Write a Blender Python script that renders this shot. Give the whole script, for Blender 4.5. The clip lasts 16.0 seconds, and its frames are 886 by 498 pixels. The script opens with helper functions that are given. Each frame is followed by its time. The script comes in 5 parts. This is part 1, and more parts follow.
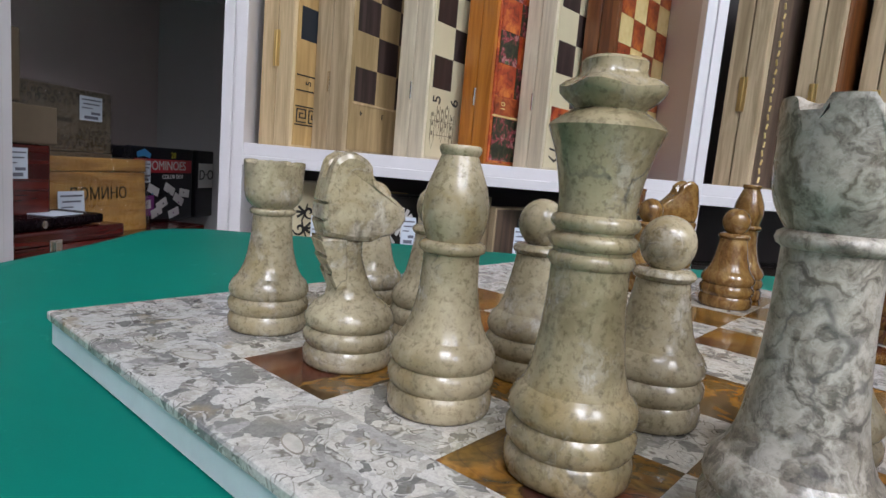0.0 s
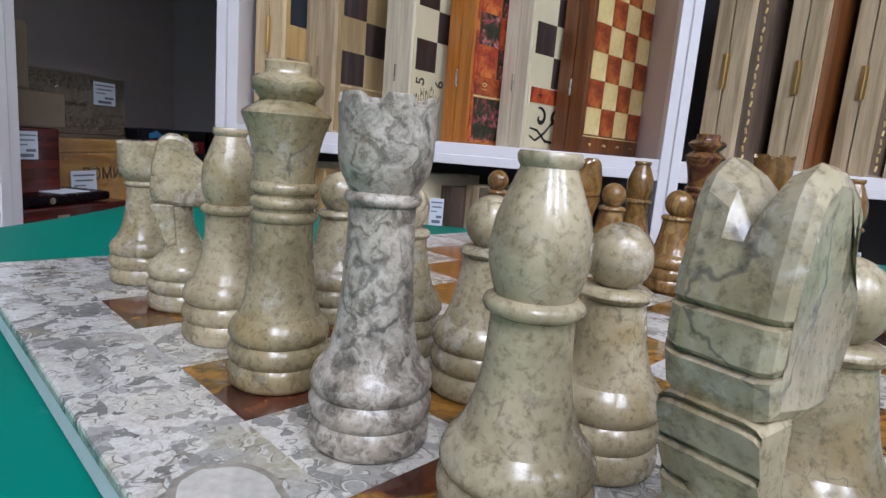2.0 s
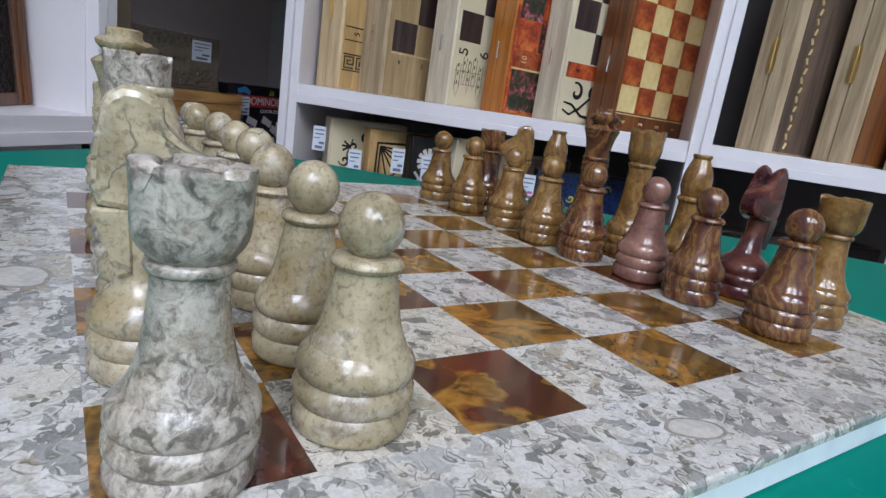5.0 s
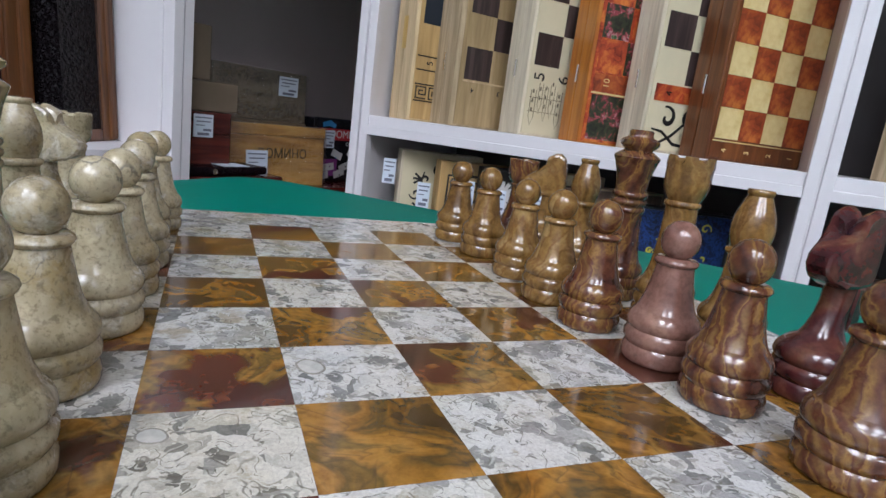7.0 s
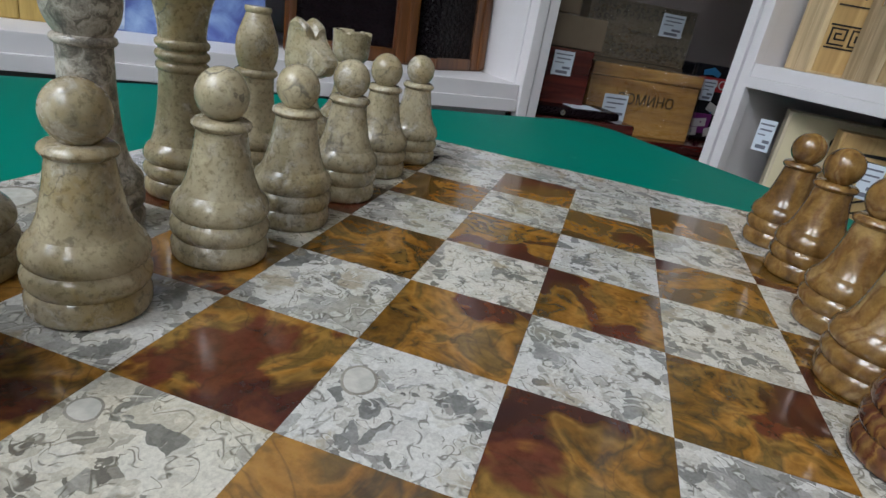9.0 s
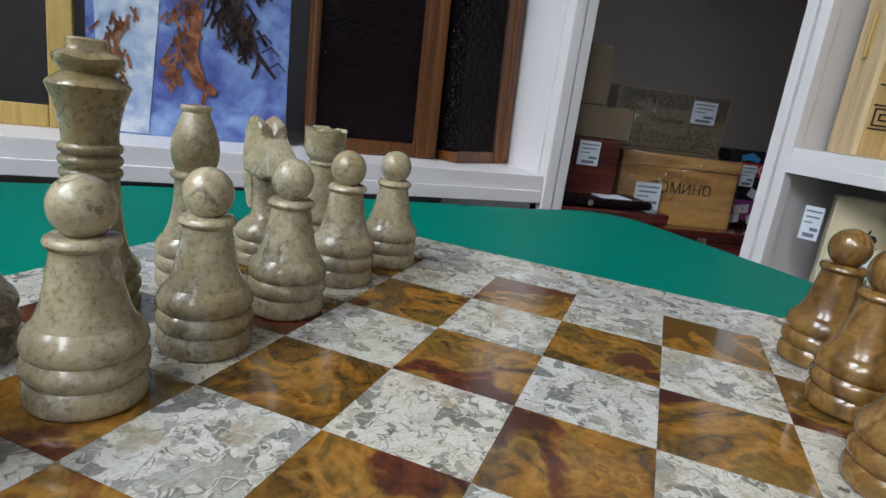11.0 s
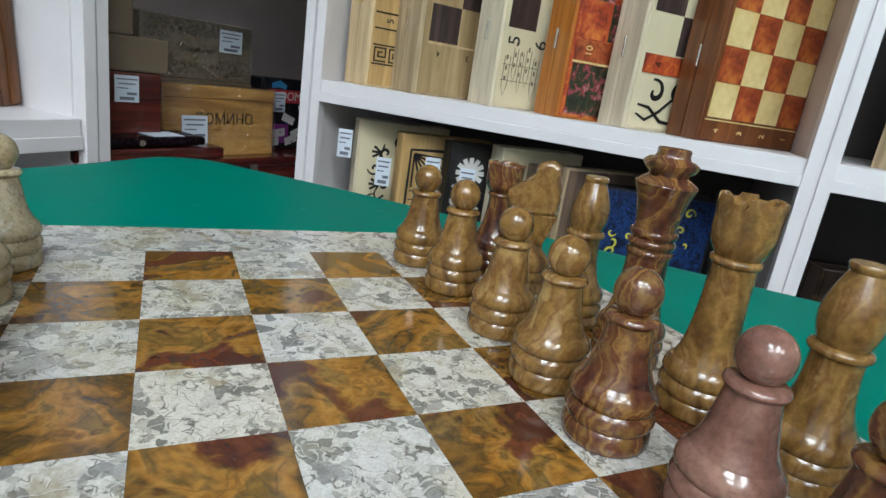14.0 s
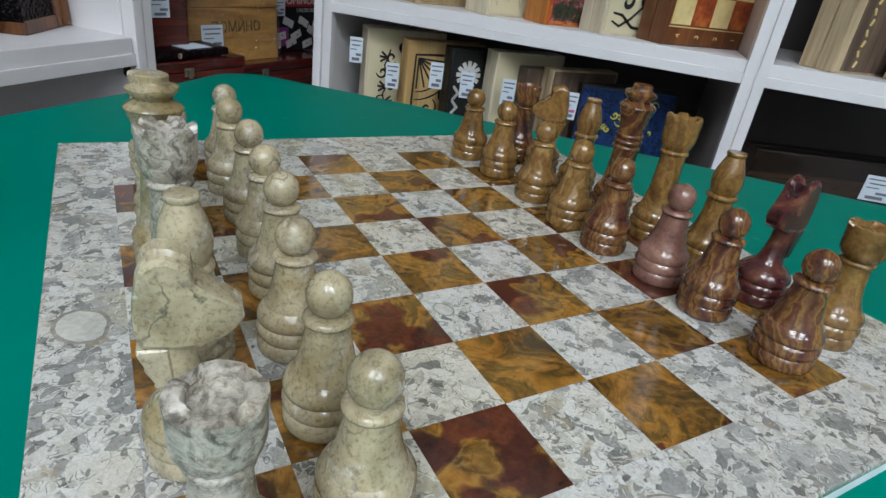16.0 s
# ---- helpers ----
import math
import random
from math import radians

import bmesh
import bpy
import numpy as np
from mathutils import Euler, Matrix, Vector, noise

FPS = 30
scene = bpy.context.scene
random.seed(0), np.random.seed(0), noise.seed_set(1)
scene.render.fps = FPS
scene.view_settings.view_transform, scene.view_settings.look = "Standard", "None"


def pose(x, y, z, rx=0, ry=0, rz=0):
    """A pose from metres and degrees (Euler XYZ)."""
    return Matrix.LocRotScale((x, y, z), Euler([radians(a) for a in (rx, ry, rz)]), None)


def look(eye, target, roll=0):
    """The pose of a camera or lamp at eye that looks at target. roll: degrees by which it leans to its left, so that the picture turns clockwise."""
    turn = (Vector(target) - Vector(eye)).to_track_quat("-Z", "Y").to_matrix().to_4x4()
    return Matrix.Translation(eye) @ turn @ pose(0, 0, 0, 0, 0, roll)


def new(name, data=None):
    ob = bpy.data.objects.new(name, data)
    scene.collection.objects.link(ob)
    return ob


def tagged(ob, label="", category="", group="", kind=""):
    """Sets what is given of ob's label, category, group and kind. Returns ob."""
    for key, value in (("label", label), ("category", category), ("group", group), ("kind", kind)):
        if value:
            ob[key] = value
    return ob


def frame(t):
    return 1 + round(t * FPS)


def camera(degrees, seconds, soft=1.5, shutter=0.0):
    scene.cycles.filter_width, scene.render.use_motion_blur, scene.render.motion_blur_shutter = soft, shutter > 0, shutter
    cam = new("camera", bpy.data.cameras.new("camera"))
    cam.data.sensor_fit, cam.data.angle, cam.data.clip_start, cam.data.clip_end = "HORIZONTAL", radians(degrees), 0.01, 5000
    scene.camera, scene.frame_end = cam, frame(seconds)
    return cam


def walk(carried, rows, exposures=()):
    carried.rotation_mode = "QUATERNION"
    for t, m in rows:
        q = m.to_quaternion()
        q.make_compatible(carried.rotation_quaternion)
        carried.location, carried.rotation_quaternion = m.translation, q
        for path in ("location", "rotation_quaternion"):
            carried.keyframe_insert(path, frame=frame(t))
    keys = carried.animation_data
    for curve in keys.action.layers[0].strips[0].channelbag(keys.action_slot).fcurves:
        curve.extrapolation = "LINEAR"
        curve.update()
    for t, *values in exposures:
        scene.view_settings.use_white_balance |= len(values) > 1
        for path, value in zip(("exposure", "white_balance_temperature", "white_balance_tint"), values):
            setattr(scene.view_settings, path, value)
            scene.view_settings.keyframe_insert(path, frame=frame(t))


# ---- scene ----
cam = camera(74.4, 16.0)
PATH = [
    (0, (0.034, -0.233, 0.833), (-1.266, 1.263, 0.562), 5.1),
    (0.5, (0.05, -0.224, 0.835), (-1.292, 1.233, 0.554), 5.0),
    (1, (0.067, -0.216, 0.837), (-1.304, 1.209, 0.54), 4.6),
    (1.5, (0.092, -0.209, 0.837), (-1.297, 1.194, 0.515), 4.7),
    (2, (0.114, -0.205, 0.839), (-1.274, 1.193, 0.49), 4.8),
    (2.5, (0.138, -0.198, 0.843), (-1.247, 1.195, 0.467), 4.7),
    (3, (0.165, -0.194, 0.841), (-1.218, 1.194, 0.44), 5.5),
    (3.5, (0.19, -0.194, 0.841), (-1.191, 1.187, 0.411), 6.2),
    (5.8, (0.245, -0.115, 0.848), (-1.487, 0.768, 0.378), 7.9),
    (6, (0.24, -0.106, 0.847), (-1.517, 0.731, 0.386), 7.4),
    (6.5, (0.227, -0.079, 0.849), (-1.563, 0.697, 0.41), 6.7),
    (7, (0.212, -0.059, 0.85), (-1.593, 0.687, 0.422), 7.3),
    (7.5, (0.204, -0.034, 0.847), (-1.632, 0.611, 0.385), 8.8),
    (8, (0.194, -0.012, 0.847), (-1.674, 0.298, 0.201), 10.8),
    (8.5, (0.17, -0.002, 0.849), (-1.658, -0.022, 0.038), 12.9),
    (9, (0.15, 0.006, 0.852), (-1.646, -0.412, 0.077), 10.1),
    (9.2, (0.145, 0.01, 0.853), (-1.63, -0.568, 0.136), 9.2),
    (11.3, (0.091, 0.027, 0.854), (-1.758, -0.574, 0.386), 7.8),
    (11.5, (0.079, 0.03, 0.852), (-1.807, -0.455, 0.397), 7.7),
    (12, (0.057, 0.037, 0.848), (-1.897, -0.071, 0.434), 8.0),
    (12.5, (0.061, 0.041, 0.851), (-1.885, 0.289, 0.46), 8.1),
    (13, (0.086, 0.023, 0.856), (-1.781, 0.616, 0.454), 8.9),
    (13.5, (0.1119, 0.0015, 0.8665), (-1.6528, 0.804, 0.389), 8.66),
    (14, (0.133, -0.03, 0.869), (-1.581, 0.835, 0.31), 8.6),
    (14.5, (0.154, -0.056, 0.877), (-1.51, 0.84, 0.221), 9.4),
    (15, (0.176, -0.091, 0.883), (-1.428, 0.847, 0.144), 9.1),
    (15.5, (0.205, -0.12, 0.889), (-1.348, 0.837, 0.068), 8.3),
    (16, (0.23, -0.145, 0.909), (-1.291, 0.799, 0.018), 8.3),
]
EXPOSURES = [
    (0, -0.22, 6480, 15), (1.5, -0.24, 6240, 17), (3, -0.34, 6060, 17), (3.5, -0.36, 6060, 17), (6, -0.38, 6080, 13), (6.5, -0.32, 6040, 15), (7, -0.27, 6200, 14), (7.5, -0.34, 6050, 11), (8, -0.38, 6300, 6), (9, -0.5, 6450, 8),
    (11.5, -0.15, 6450, 8), (12.5, -0.04, 6430, 7), (14.5, -0.12, 6360, 3), (15.5, -0.26, 6290, 4), (16, -0.44, 6330, 5),
]
walk(cam, [(t, look(eye, target, roll)) for t, eye, target, roll in PATH],
     exposures=EXPOSURES)

# ---------------------------------------------------------------- light
world = bpy.data.worlds.new("world")
scene.world = world
world.use_nodes = True
world.node_tree.nodes["Background"].inputs["Color"].default_value = (0.9, 0.95, 1.0, 1)
world.node_tree.nodes["Background"].inputs["Strength"].default_value = 0.05

S = 0.037           # one square of the board
TOP = 0.775         # the board's polished face
CLOTH = 0.763       # the cloth under it
SHELF = pose(-0.560 * math.sin(radians(44)), 0.560 * math.cos(radians(44)), 0, 0, 0, 44)
LEDGE = pose(-0.525 * math.cos(radians(44)), -0.525 * math.sin(radians(44)), 0, 0, 0, 134)
NOOK = pose(-0.836, 0.05, 0, 0, 0, 122.1)


# ---------------------------------------------------------------- materials
LAMP = 27.0

class Nodes:
    """A node material built up step by step."""

    def __init__(self, name, rough=0.5, metal=0.0, coat=0.0, spec=0.5):
        self.mat = bpy.data.materials.new(name)
        self.mat.use_nodes = True
        self.tree = self.mat.node_tree
        self.bsdf = self.tree.nodes["Principled BSDF"]
        self.bsdf.inputs["Roughness"].default_value = rough
        self.bsdf.inputs["Metallic"].default_value = metal
        self.bsdf.inputs["Coat Weight"].default_value = coat
        self.bsdf.inputs["Coat Roughness"].default_value = 0.08
        self.bsdf.inputs["Specular IOR Level"].default_value = spec

    def put(self, kind, values=(), **props):
        node = self.tree.nodes.new(kind)
        for key, value in props.items():
            setattr(node, key, value)
        for key, value in dict(values).items():
            if isinstance(value, bpy.types.NodeSocket):
                self.tree.links.new(value, node.inputs[key])
            else:
                node.inputs[key].default_value = value
        return node

    def chance(self):
        """A random number that all the parts of one thing share."""
        at = self.put("ShaderNodeObjectInfo").outputs["Location"]
        at = self.put("ShaderNodeVectorMath", {0: at, 1: (0.0007, 0.0007, 5.0)}, operation="SNAP").outputs[0]
        return self.put("ShaderNodeTexWhiteNoise", {"Vector": at}, noise_dimensions="3D")

    def coords(self, spread=0.0, scale=(1, 1, 1), turn=(0, 0, 0)):
        """Object coordinates, pushed apart from thing to thing by a random offset."""
        tc = self.put("ShaderNodeTexCoord").outputs["Object"]
        if spread:
            off = self.put("ShaderNodeVectorMath", {0: self.chance().outputs["Color"]}, operation="SCALE")
            off.inputs["Scale"].default_value = spread
            tc = self.put("ShaderNodeVectorMath", {0: tc, 1: off.outputs[0]}, operation="ADD").outputs[0]
        return self.put("ShaderNodeMapping", {"Vector": tc, "Scale": scale, "Rotation": turn}).outputs[0]

    def noise(self, vec, scale, detail=4.0, rough=0.55, warp=0.0):
        return self.put("ShaderNodeTexNoise", {"Vector": vec, "Scale": scale, "Detail": detail, "Roughness": rough, "Distortion": warp})

    def warp(self, vec, scale, amount, detail=2.0):
        n = self.noise(vec, scale, detail).outputs["Color"]
        n = self.put("ShaderNodeVectorMath", {0: n, 1: (0.5, 0.5, 0.5)}, operation="SUBTRACT").outputs[0]
        n = self.put("ShaderNodeVectorMath", {0: n}, operation="SCALE")
        n.inputs["Scale"].default_value = amount
        return self.put("ShaderNodeVectorMath", {0: vec, 1: n.outputs[0]}, operation="ADD").outputs[0]

    def ramp(self, fac, stops, mode="LINEAR"):
        node = self.put("ShaderNodeValToRGB", {"Fac": fac})
        node.color_ramp.interpolation = mode
        el = node.color_ramp.elements
        while len(el) < len(stops):
            el.new(0.5)
        for e, (pos, col) in zip(el, stops):
            e.position = pos
            e.color = (*col, 1) if len(col) == 3 else col
        return node.outputs["Color"]

    def mix(self, fac, a, b, blend="MIX"):
        node = self.put("ShaderNodeMix", data_type="RGBA", blend_type=blend)
        for slot, value in ((0, fac), (6, a), (7, b)):
            if isinstance(value, bpy.types.NodeSocket):
                self.tree.links.new(value, node.inputs[slot])
            elif slot:
                node.inputs[slot].default_value = (*value, 1)
            else:
                node.inputs[slot].default_value = value
        return node.outputs[2]

    def bump(self, height, strength, dist=0.001):
        b = self.put("ShaderNodeBump", {"Height": height, "Strength": strength, "Distance": dist})
        self.tree.links.new(b.outputs[0], self.bsdf.inputs["Normal"])

    def done(self, color):
        if isinstance(color, bpy.types.NodeSocket):
            self.tree.links.new(color, self.bsdf.inputs["Base Color"])
        else:
            self.bsdf.inputs["Base Color"].default_value = (*color, 1)
        return self.mat


def rough_from(m, fac, lo, hi):
    r = m.put("ShaderNodeMapRange", {"Value": fac, "To Min": lo, "To Max": hi})
    m.tree.links.new(r.outputs[0], m.bsdf.inputs["Roughness"])


def fossil_stone(name, spread):
    """Polished fossil limestone: pale fragments, grey fillings and curled shell outlines."""
    m = Nodes(name, 0.2, coat=0.3)
    c = m.coords(spread)
    w = m.warp(c, 170, 0.007, 3)
    w2 = m.warp(c, 75, 0.014, 3)

    def tone_of(vec, scale):
        cells = m.put("ShaderNodeTexVoronoi", {"Vector": vec, "Scale": scale})
        return m.put("ShaderNodeSeparateColor", {0: cells.outputs["Color"]}).outputs

    small = tone_of(w, 350.0)
    col = m.ramp(small[0], [(0.0, (0.17, 0.16, 0.145)), (0.10, (0.31, 0.30, 0.275)), (0.24, (0.50, 0.475, 0.43)), (0.55, (0.62, 0.595, 0.54)), (1.0, (0.72, 0.705, 0.67))])
    mid = tone_of(w2, 170.0)
    grey = m.ramp(mid[0], [(0.0, (0.15, 0.15, 0.145)), (0.25, (0.25, 0.25, 0.24)), (0.46, (0.36, 0.355, 0.34)), (0.52, (0.68, 0.665, 0.63)), (1.0, (0.74, 0.73, 0.71))])
    col = m.mix(m.ramp(mid[1], [(0.50, (0, 0, 0)), (0.56, (0.85, 0.85, 0.85))]), col, grey)
    large = tone_of(w2, 80.0)
    patch = m.ramp(large[0], [(0.0, (0.30, 0.295, 0.285)), (0.40, (0.42, 0.41, 0.39)), (0.48, (0.64, 0.60, 0.52)), (1.0, (0.72, 0.71, 0.69))])
    col = m.mix(m.ramp(large[1], [(0.70, (0, 0, 0)), (0.75, (0.7, 0.7, 0.7))]), col, patch)
    big = m.noise(w2, 34, 5, 0.6).outputs[0]
    tan = m.noise(w2, 60, 4, 0.55).outputs[0]
    col = m.mix(m.ramp(tan, [(0.60, (0, 0, 0)), (0.67, (0.65, 0.65, 0.65))]), col, (0.38, 0.31, 0.20))
    yellow = m.noise(c, 26, 3, 0.5).outputs[0]
    col = m.mix(m.ramp(yellow, [(0.54, (0, 0, 0)), (0.70, (0.5, 0.5, 0.5))]), col, (0.55, 0.49, 0.29))
    for scale, at, width, gain, vec in ((75.0, 0.50, 0.012, 0.5, c), (130.0, 0.47, 0.022, 0.75, c), (210.0, 0.53, 0.030, 0.8, c)):
        field = m.noise(vec, scale, 0.5, 0.4, 1.0).outputs[0]
        line = m.ramp(field, [(at - width, (0, 0, 0)), (at - width * 0.3, (1, 1, 1)), (at + width * 0.3, (1, 1, 1)), (at + width, (0, 0, 0))])
        halo = m.ramp(field, [(at + width, (0, 0, 0)), (at + width * 1.6, (1, 1, 1)), (at + width * 3.0, (1, 1, 1)), (at + width * 4.0, (0, 0, 0))])
        where = m.ramp(m.noise(c, scale * 1.1, 2).outputs[0], [(0.51, (0, 0, 0)), (0.56, (gain, gain, gain))])
        col = m.mix(m.mix(1.0, halo, where, "MULTIPLY"), col, (0.68, 0.665, 0.62))
        col = m.mix(m.mix(1.0, line, where, "MULTIPLY"), col, (0.17, 0.155, 0.13))
    cast = m.ramp(m.chance().outputs["Value"], [(0.0, (1.0, 0.95, 0.83)), (0.35, (1, 0.99, 0.96)), (0.7, (0.95, 0.95, 0.95)), (1.0, (1.0, 1.0, 1.02))])
    col = m.mix(0.9, col, cast, "MULTIPLY")
    fine = m.noise(c, 1100, 4, 0.7).outputs[0]
    col = m.mix(0.5, col, m.ramp(fine, [(0.3, (0.45, 0.44, 0.43)), (0.62, (1, 1, 1))]), "MULTIPLY")
    rough_from(m, big, 0.13, 0.30)
    return m.done(col)


def onyx(name, spread):
    """Amber, olive-brown and wine-red onyx with flowing clouds, thin seams and small eyes."""
    m = Nodes(name, 0.12, coat=0.4)
    c = m.coords(spread)
    w = m.warp(m.warp(c, 24, 0.036, 1.0), 90, 0.005, 1.0)
    fac = m.noise(w, 30, 5, 0.55, 0.5).outputs[0]
    col = m.ramp(fac, [(0.27, (0.040, 0.020, 0.012)), (0.36, (0.085, 0.048, 0.014)), (0.42, (0.21, 0.100, 0.018)), (0.465, (0.095, 0.058, 0.018)), (0.51, (0.29, 0.132, 0.020)), (0.55, (0.39, 0.19, 0.036)), (0.59, (0.16, 0.095, 0.026)), (0.64, (0.25, 0.14, 0.030)), (0.74, (0.085, 0.052, 0.022))])
    eyes = m.put("ShaderNodeTexVoronoi", {"Vector": m.warp(c, 120, 0.006), "Scale": 170.0}).outputs["Distance"]
    eye = m.ramp(eyes, [(0.10, (0.9, 0.8, 0.7)), (0.22, (0.45, 0.38, 0.32)), (0.34, (1.15, 1.1, 1.0)), (0.6, (0.8, 0.75, 0.7))])
    seen = m.ramp(m.noise(c, 22, 2).outputs[0], [(0.50, (0, 0, 0)), (0.60, (0.7, 0.7, 0.7))])
    col = m.mix(seen, col, m.mix(1.0, col, eye, "MULTIPLY"))
    red = m.noise(m.warp(m.warp(c, 24, 0.04, 2), 110, 0.004, 2), 24, 4, 0.5).outputs[0]
    shift = m.put("ShaderNodeMapRange", {"Value": m.chance().outputs["Value"], "To Min": -0.085, "To Max": 0.03}).outputs[0]
    red = m.put("ShaderNodeMath", {0: red, 1: shift}, operation="ADD").outputs[0]
    col = m.mix(m.ramp(red, [(0.515, (0, 0, 0)), (0.545, (0.85, 0.85, 0.85))]), col, m.ramp(fac, [(0.33, (0.032, 0.010, 0.012)), (0.50, (0.080, 0.016, 0.016)), (0.60, (0.13, 0.026, 0.018)), (0.70, (0.06, 0.018, 0.018))]))
    rim = m.ramp(red, [(0.485, (0, 0, 0)), (0.505, (0.6, 0.6, 0.6)), (0.52, (0, 0, 0))])
    col = m.mix(rim, col, (0.37, 0.20, 0.045))
    seam = m.ramp(m.noise(w, 70, 2, 0.5, 0.8).outputs[0], [(0.475, (0, 0, 0)), (0.498, (0.4, 0.4, 0.4)), (0.52, (0, 0, 0))])
    col = m.mix(seam, col, (0.055, 0.030, 0.020))
    spots = m.noise(c, 260, 5, 0.7).outputs[0]
    col = m.mix(0.5, col, m.ramp(spots, [(0.34, (0.42, 0.38, 0.34)), (0.58, (1, 1, 1))]), "MULTIPLY")
    return m.done(col)


def pale_piece_stone(name, lo, hi, mottle, stain):
    """Cream marble of the light men: clouded, spotted and veined with grey and stained with ochre."""
    m = Nodes(name, 0.28, coat=0.3)
    m.bsdf.inputs["Coat Roughness"].default_value = 0.16
    c = m.coords(3.0)
    w = m.warp(c, 90, 0.014, 4)
    base = m.ramp(m.noise(w, 60, 6, 0.6).outputs[0], [(0.28, tuple(x * 0.66 for x in lo)), (0.43, lo), (0.56, hi), (0.72, tuple(x * 1.25 for x in hi))])
    blot = m.noise(m.warp(c, 130, 0.010, 4), 150 + 70 * mottle, 6, 0.62, 0.9).outputs[0]
    grey = m.ramp(blot, [(0.36, (0.075, 0.066, 0.055)), (0.43, (0.16, 0.142, 0.118)), (0.48, (0.32, 0.288, 0.242)), (0.56, (0.48, 0.44, 0.38)), (0.70, (0.60, 0.56, 0.50))])
    patch = m.ramp(m.noise(w, 75, 5, 0.65).outputs[0], [(0.58 - mottle * 0.28, (0, 0, 0)), (0.67 - mottle * 0.22, (0.35 + mottle * 0.6,) * 3)])
    col = m.mix(patch, base, grey)
    ochre = m.noise(m.warp(c, 40, 0.03, 3), 40, 5, 0.6).outputs[0]
    col = m.mix(m.ramp(ochre, [(0.53, (0, 0, 0)), (0.65, (stain,) * 3)]), col, (0.30, 0.205, 0.075))
    for scale, lo_at, gain in ((34.0, 0.50, 0.7), (70.0, 0.47, 0.5)):
        field = m.noise(m.warp(c, 150, 0.008, 3), scale, 2, 0.5, 0.5).outputs[0]
        vein = m.ramp(field, [(lo_at - 0.010, (0, 0, 0)), (lo_at - 0.002, (1, 1, 1)), (lo_at + 0.003, (1, 1, 1)), (lo_at + 0.012, (0, 0, 0))])
        where = m.ramp(m.noise(c, scale * 0.9, 3).outputs[0], [(0.57, (0, 0, 0)), (0.66, (gain,) * 3)])
        col = m.mix(m.mix(1.0, vein, where, "MULTIPLY"), col, (0.085, 0.08, 0.072))
    pits = m.noise(c, 640, 4, 0.7).outputs[0]
    col = m.mix(0.6, col, m.ramp(pits, [(0.34, (0.35, 0.33, 0.29)), (0.50, (1, 1, 1))]), "MULTIPLY")
    m.bump(m.noise(c, 260, 4, 0.6).outputs[0], 0.16, 0.0007)
    rough_from(m, patch, 0.22, 0.36)
    return m.done(col)


def brown_piece_onyx(name, stops, bands, warp):
    """Banded brown onyx of the dark men: thin layers that bend round clouds."""
    m = Nodes(name, 0.2, coat=0.4)
    m.bsdf.inputs["Coat Roughness"].default_value = 0.12
    c = m.coords(4.0, turn=(0.10, 0.16, 0.6))
    w = m.warp(m.warp(c, 38, warp * 1.4, 2), 120, 0.005, 3)
    wide = m.put("ShaderNodeTexWave", {"Vector": w, "Scale": bands, "Distortion": 1.4, "Detail": 3.0, "Detail Scale": 1.4, "Detail Roughness": 0.6}, bands_direction="X")
    thin = m.put("ShaderNodeTexWave", {"Vector": w, "Scale": bands * 3.1, "Distortion": 1.8, "Detail": 3.0, "Detail Scale": 1.2, "Detail Roughness": 0.6}, bands_direction="X")
    cloud = m.noise(w, 48, 6, 0.62).outputs[0]
    fac = m.mix(0.20, wide.outputs["Color"], thin.outputs["Color"])
    fac = m.mix(0.58, fac, m.ramp(cloud, [(0.32, (0, 0, 0)), (0.68, (1, 1, 1))]))
    col = m.ramp(fac, stops)
    spots = m.noise(c, 420, 5, 0.7).outputs[0]
    col = m.mix(0.55, col, m.ramp(spots, [(0.34, (0.45, 0.42, 0.40)), (0.58, (1, 1, 1))]), "MULTIPLY")
    return m.done(col)


def wood(name, a, b, scale=1.0, rough=0.45, axis=2, coat=0.0):
    """Long-grained wood from colour a to colour b, the grain running along one axis."""
    m = Nodes(name, rough, coat=coat)
    stretch = [30 * scale] * 3
    stretch[axis] = 2.2 * scale
    c = m.coords(2.0, tuple(stretch))
    w = m.warp(c, 1.2, 0.5, 2)
    g = m.noise(w, 1.5, 6, 0.65, 0.8).outputs[0]
    col = m.ramp(g, [(0.28, tuple(x * 0.8 for x in a)), (0.45, a), (0.58, b), (0.75, tuple(min(1, x * 1.12) for x in b))])
    fine = m.noise(m.coords(0, tuple(s * 8 for s in stretch)), 1.0, 3).outputs[0]
    col = m.mix(0.3, col, m.ramp(fine, [(0.3, (0.5, 0.45, 0.4)), (0.6, (1, 1, 1))]), "MULTIPLY")
    m.bump(fine, 0.15, 0.0006)
    return m.done(col)


def plain(name, col, rough=0.5, metal=0.0, grain=0.12, scale=60, coat=0.0, bump=0.05):
    """A plain surface with a little unevenness in tone and relief."""
    m = Nodes(name, rough, metal, coat)
    c = m.coords()
    n = m.noise(c, scale, 4).outputs[0]
    big = m.noise(c, scale * 0.12, 3).outputs[0]
    shade = m.mix(0.5, m.ramp(n, [(0.3, tuple(x * (1 - grain) for x in col)), (0.7, col)]), m.ramp(big, [(0.3, tuple(x * (1 - grain) for x in col)), (0.7, tuple(min(1, x * (1 + grain * 0.5)) for x in col))]))
    m.bump(n, bump, 0.001)
    return m.done(shade)


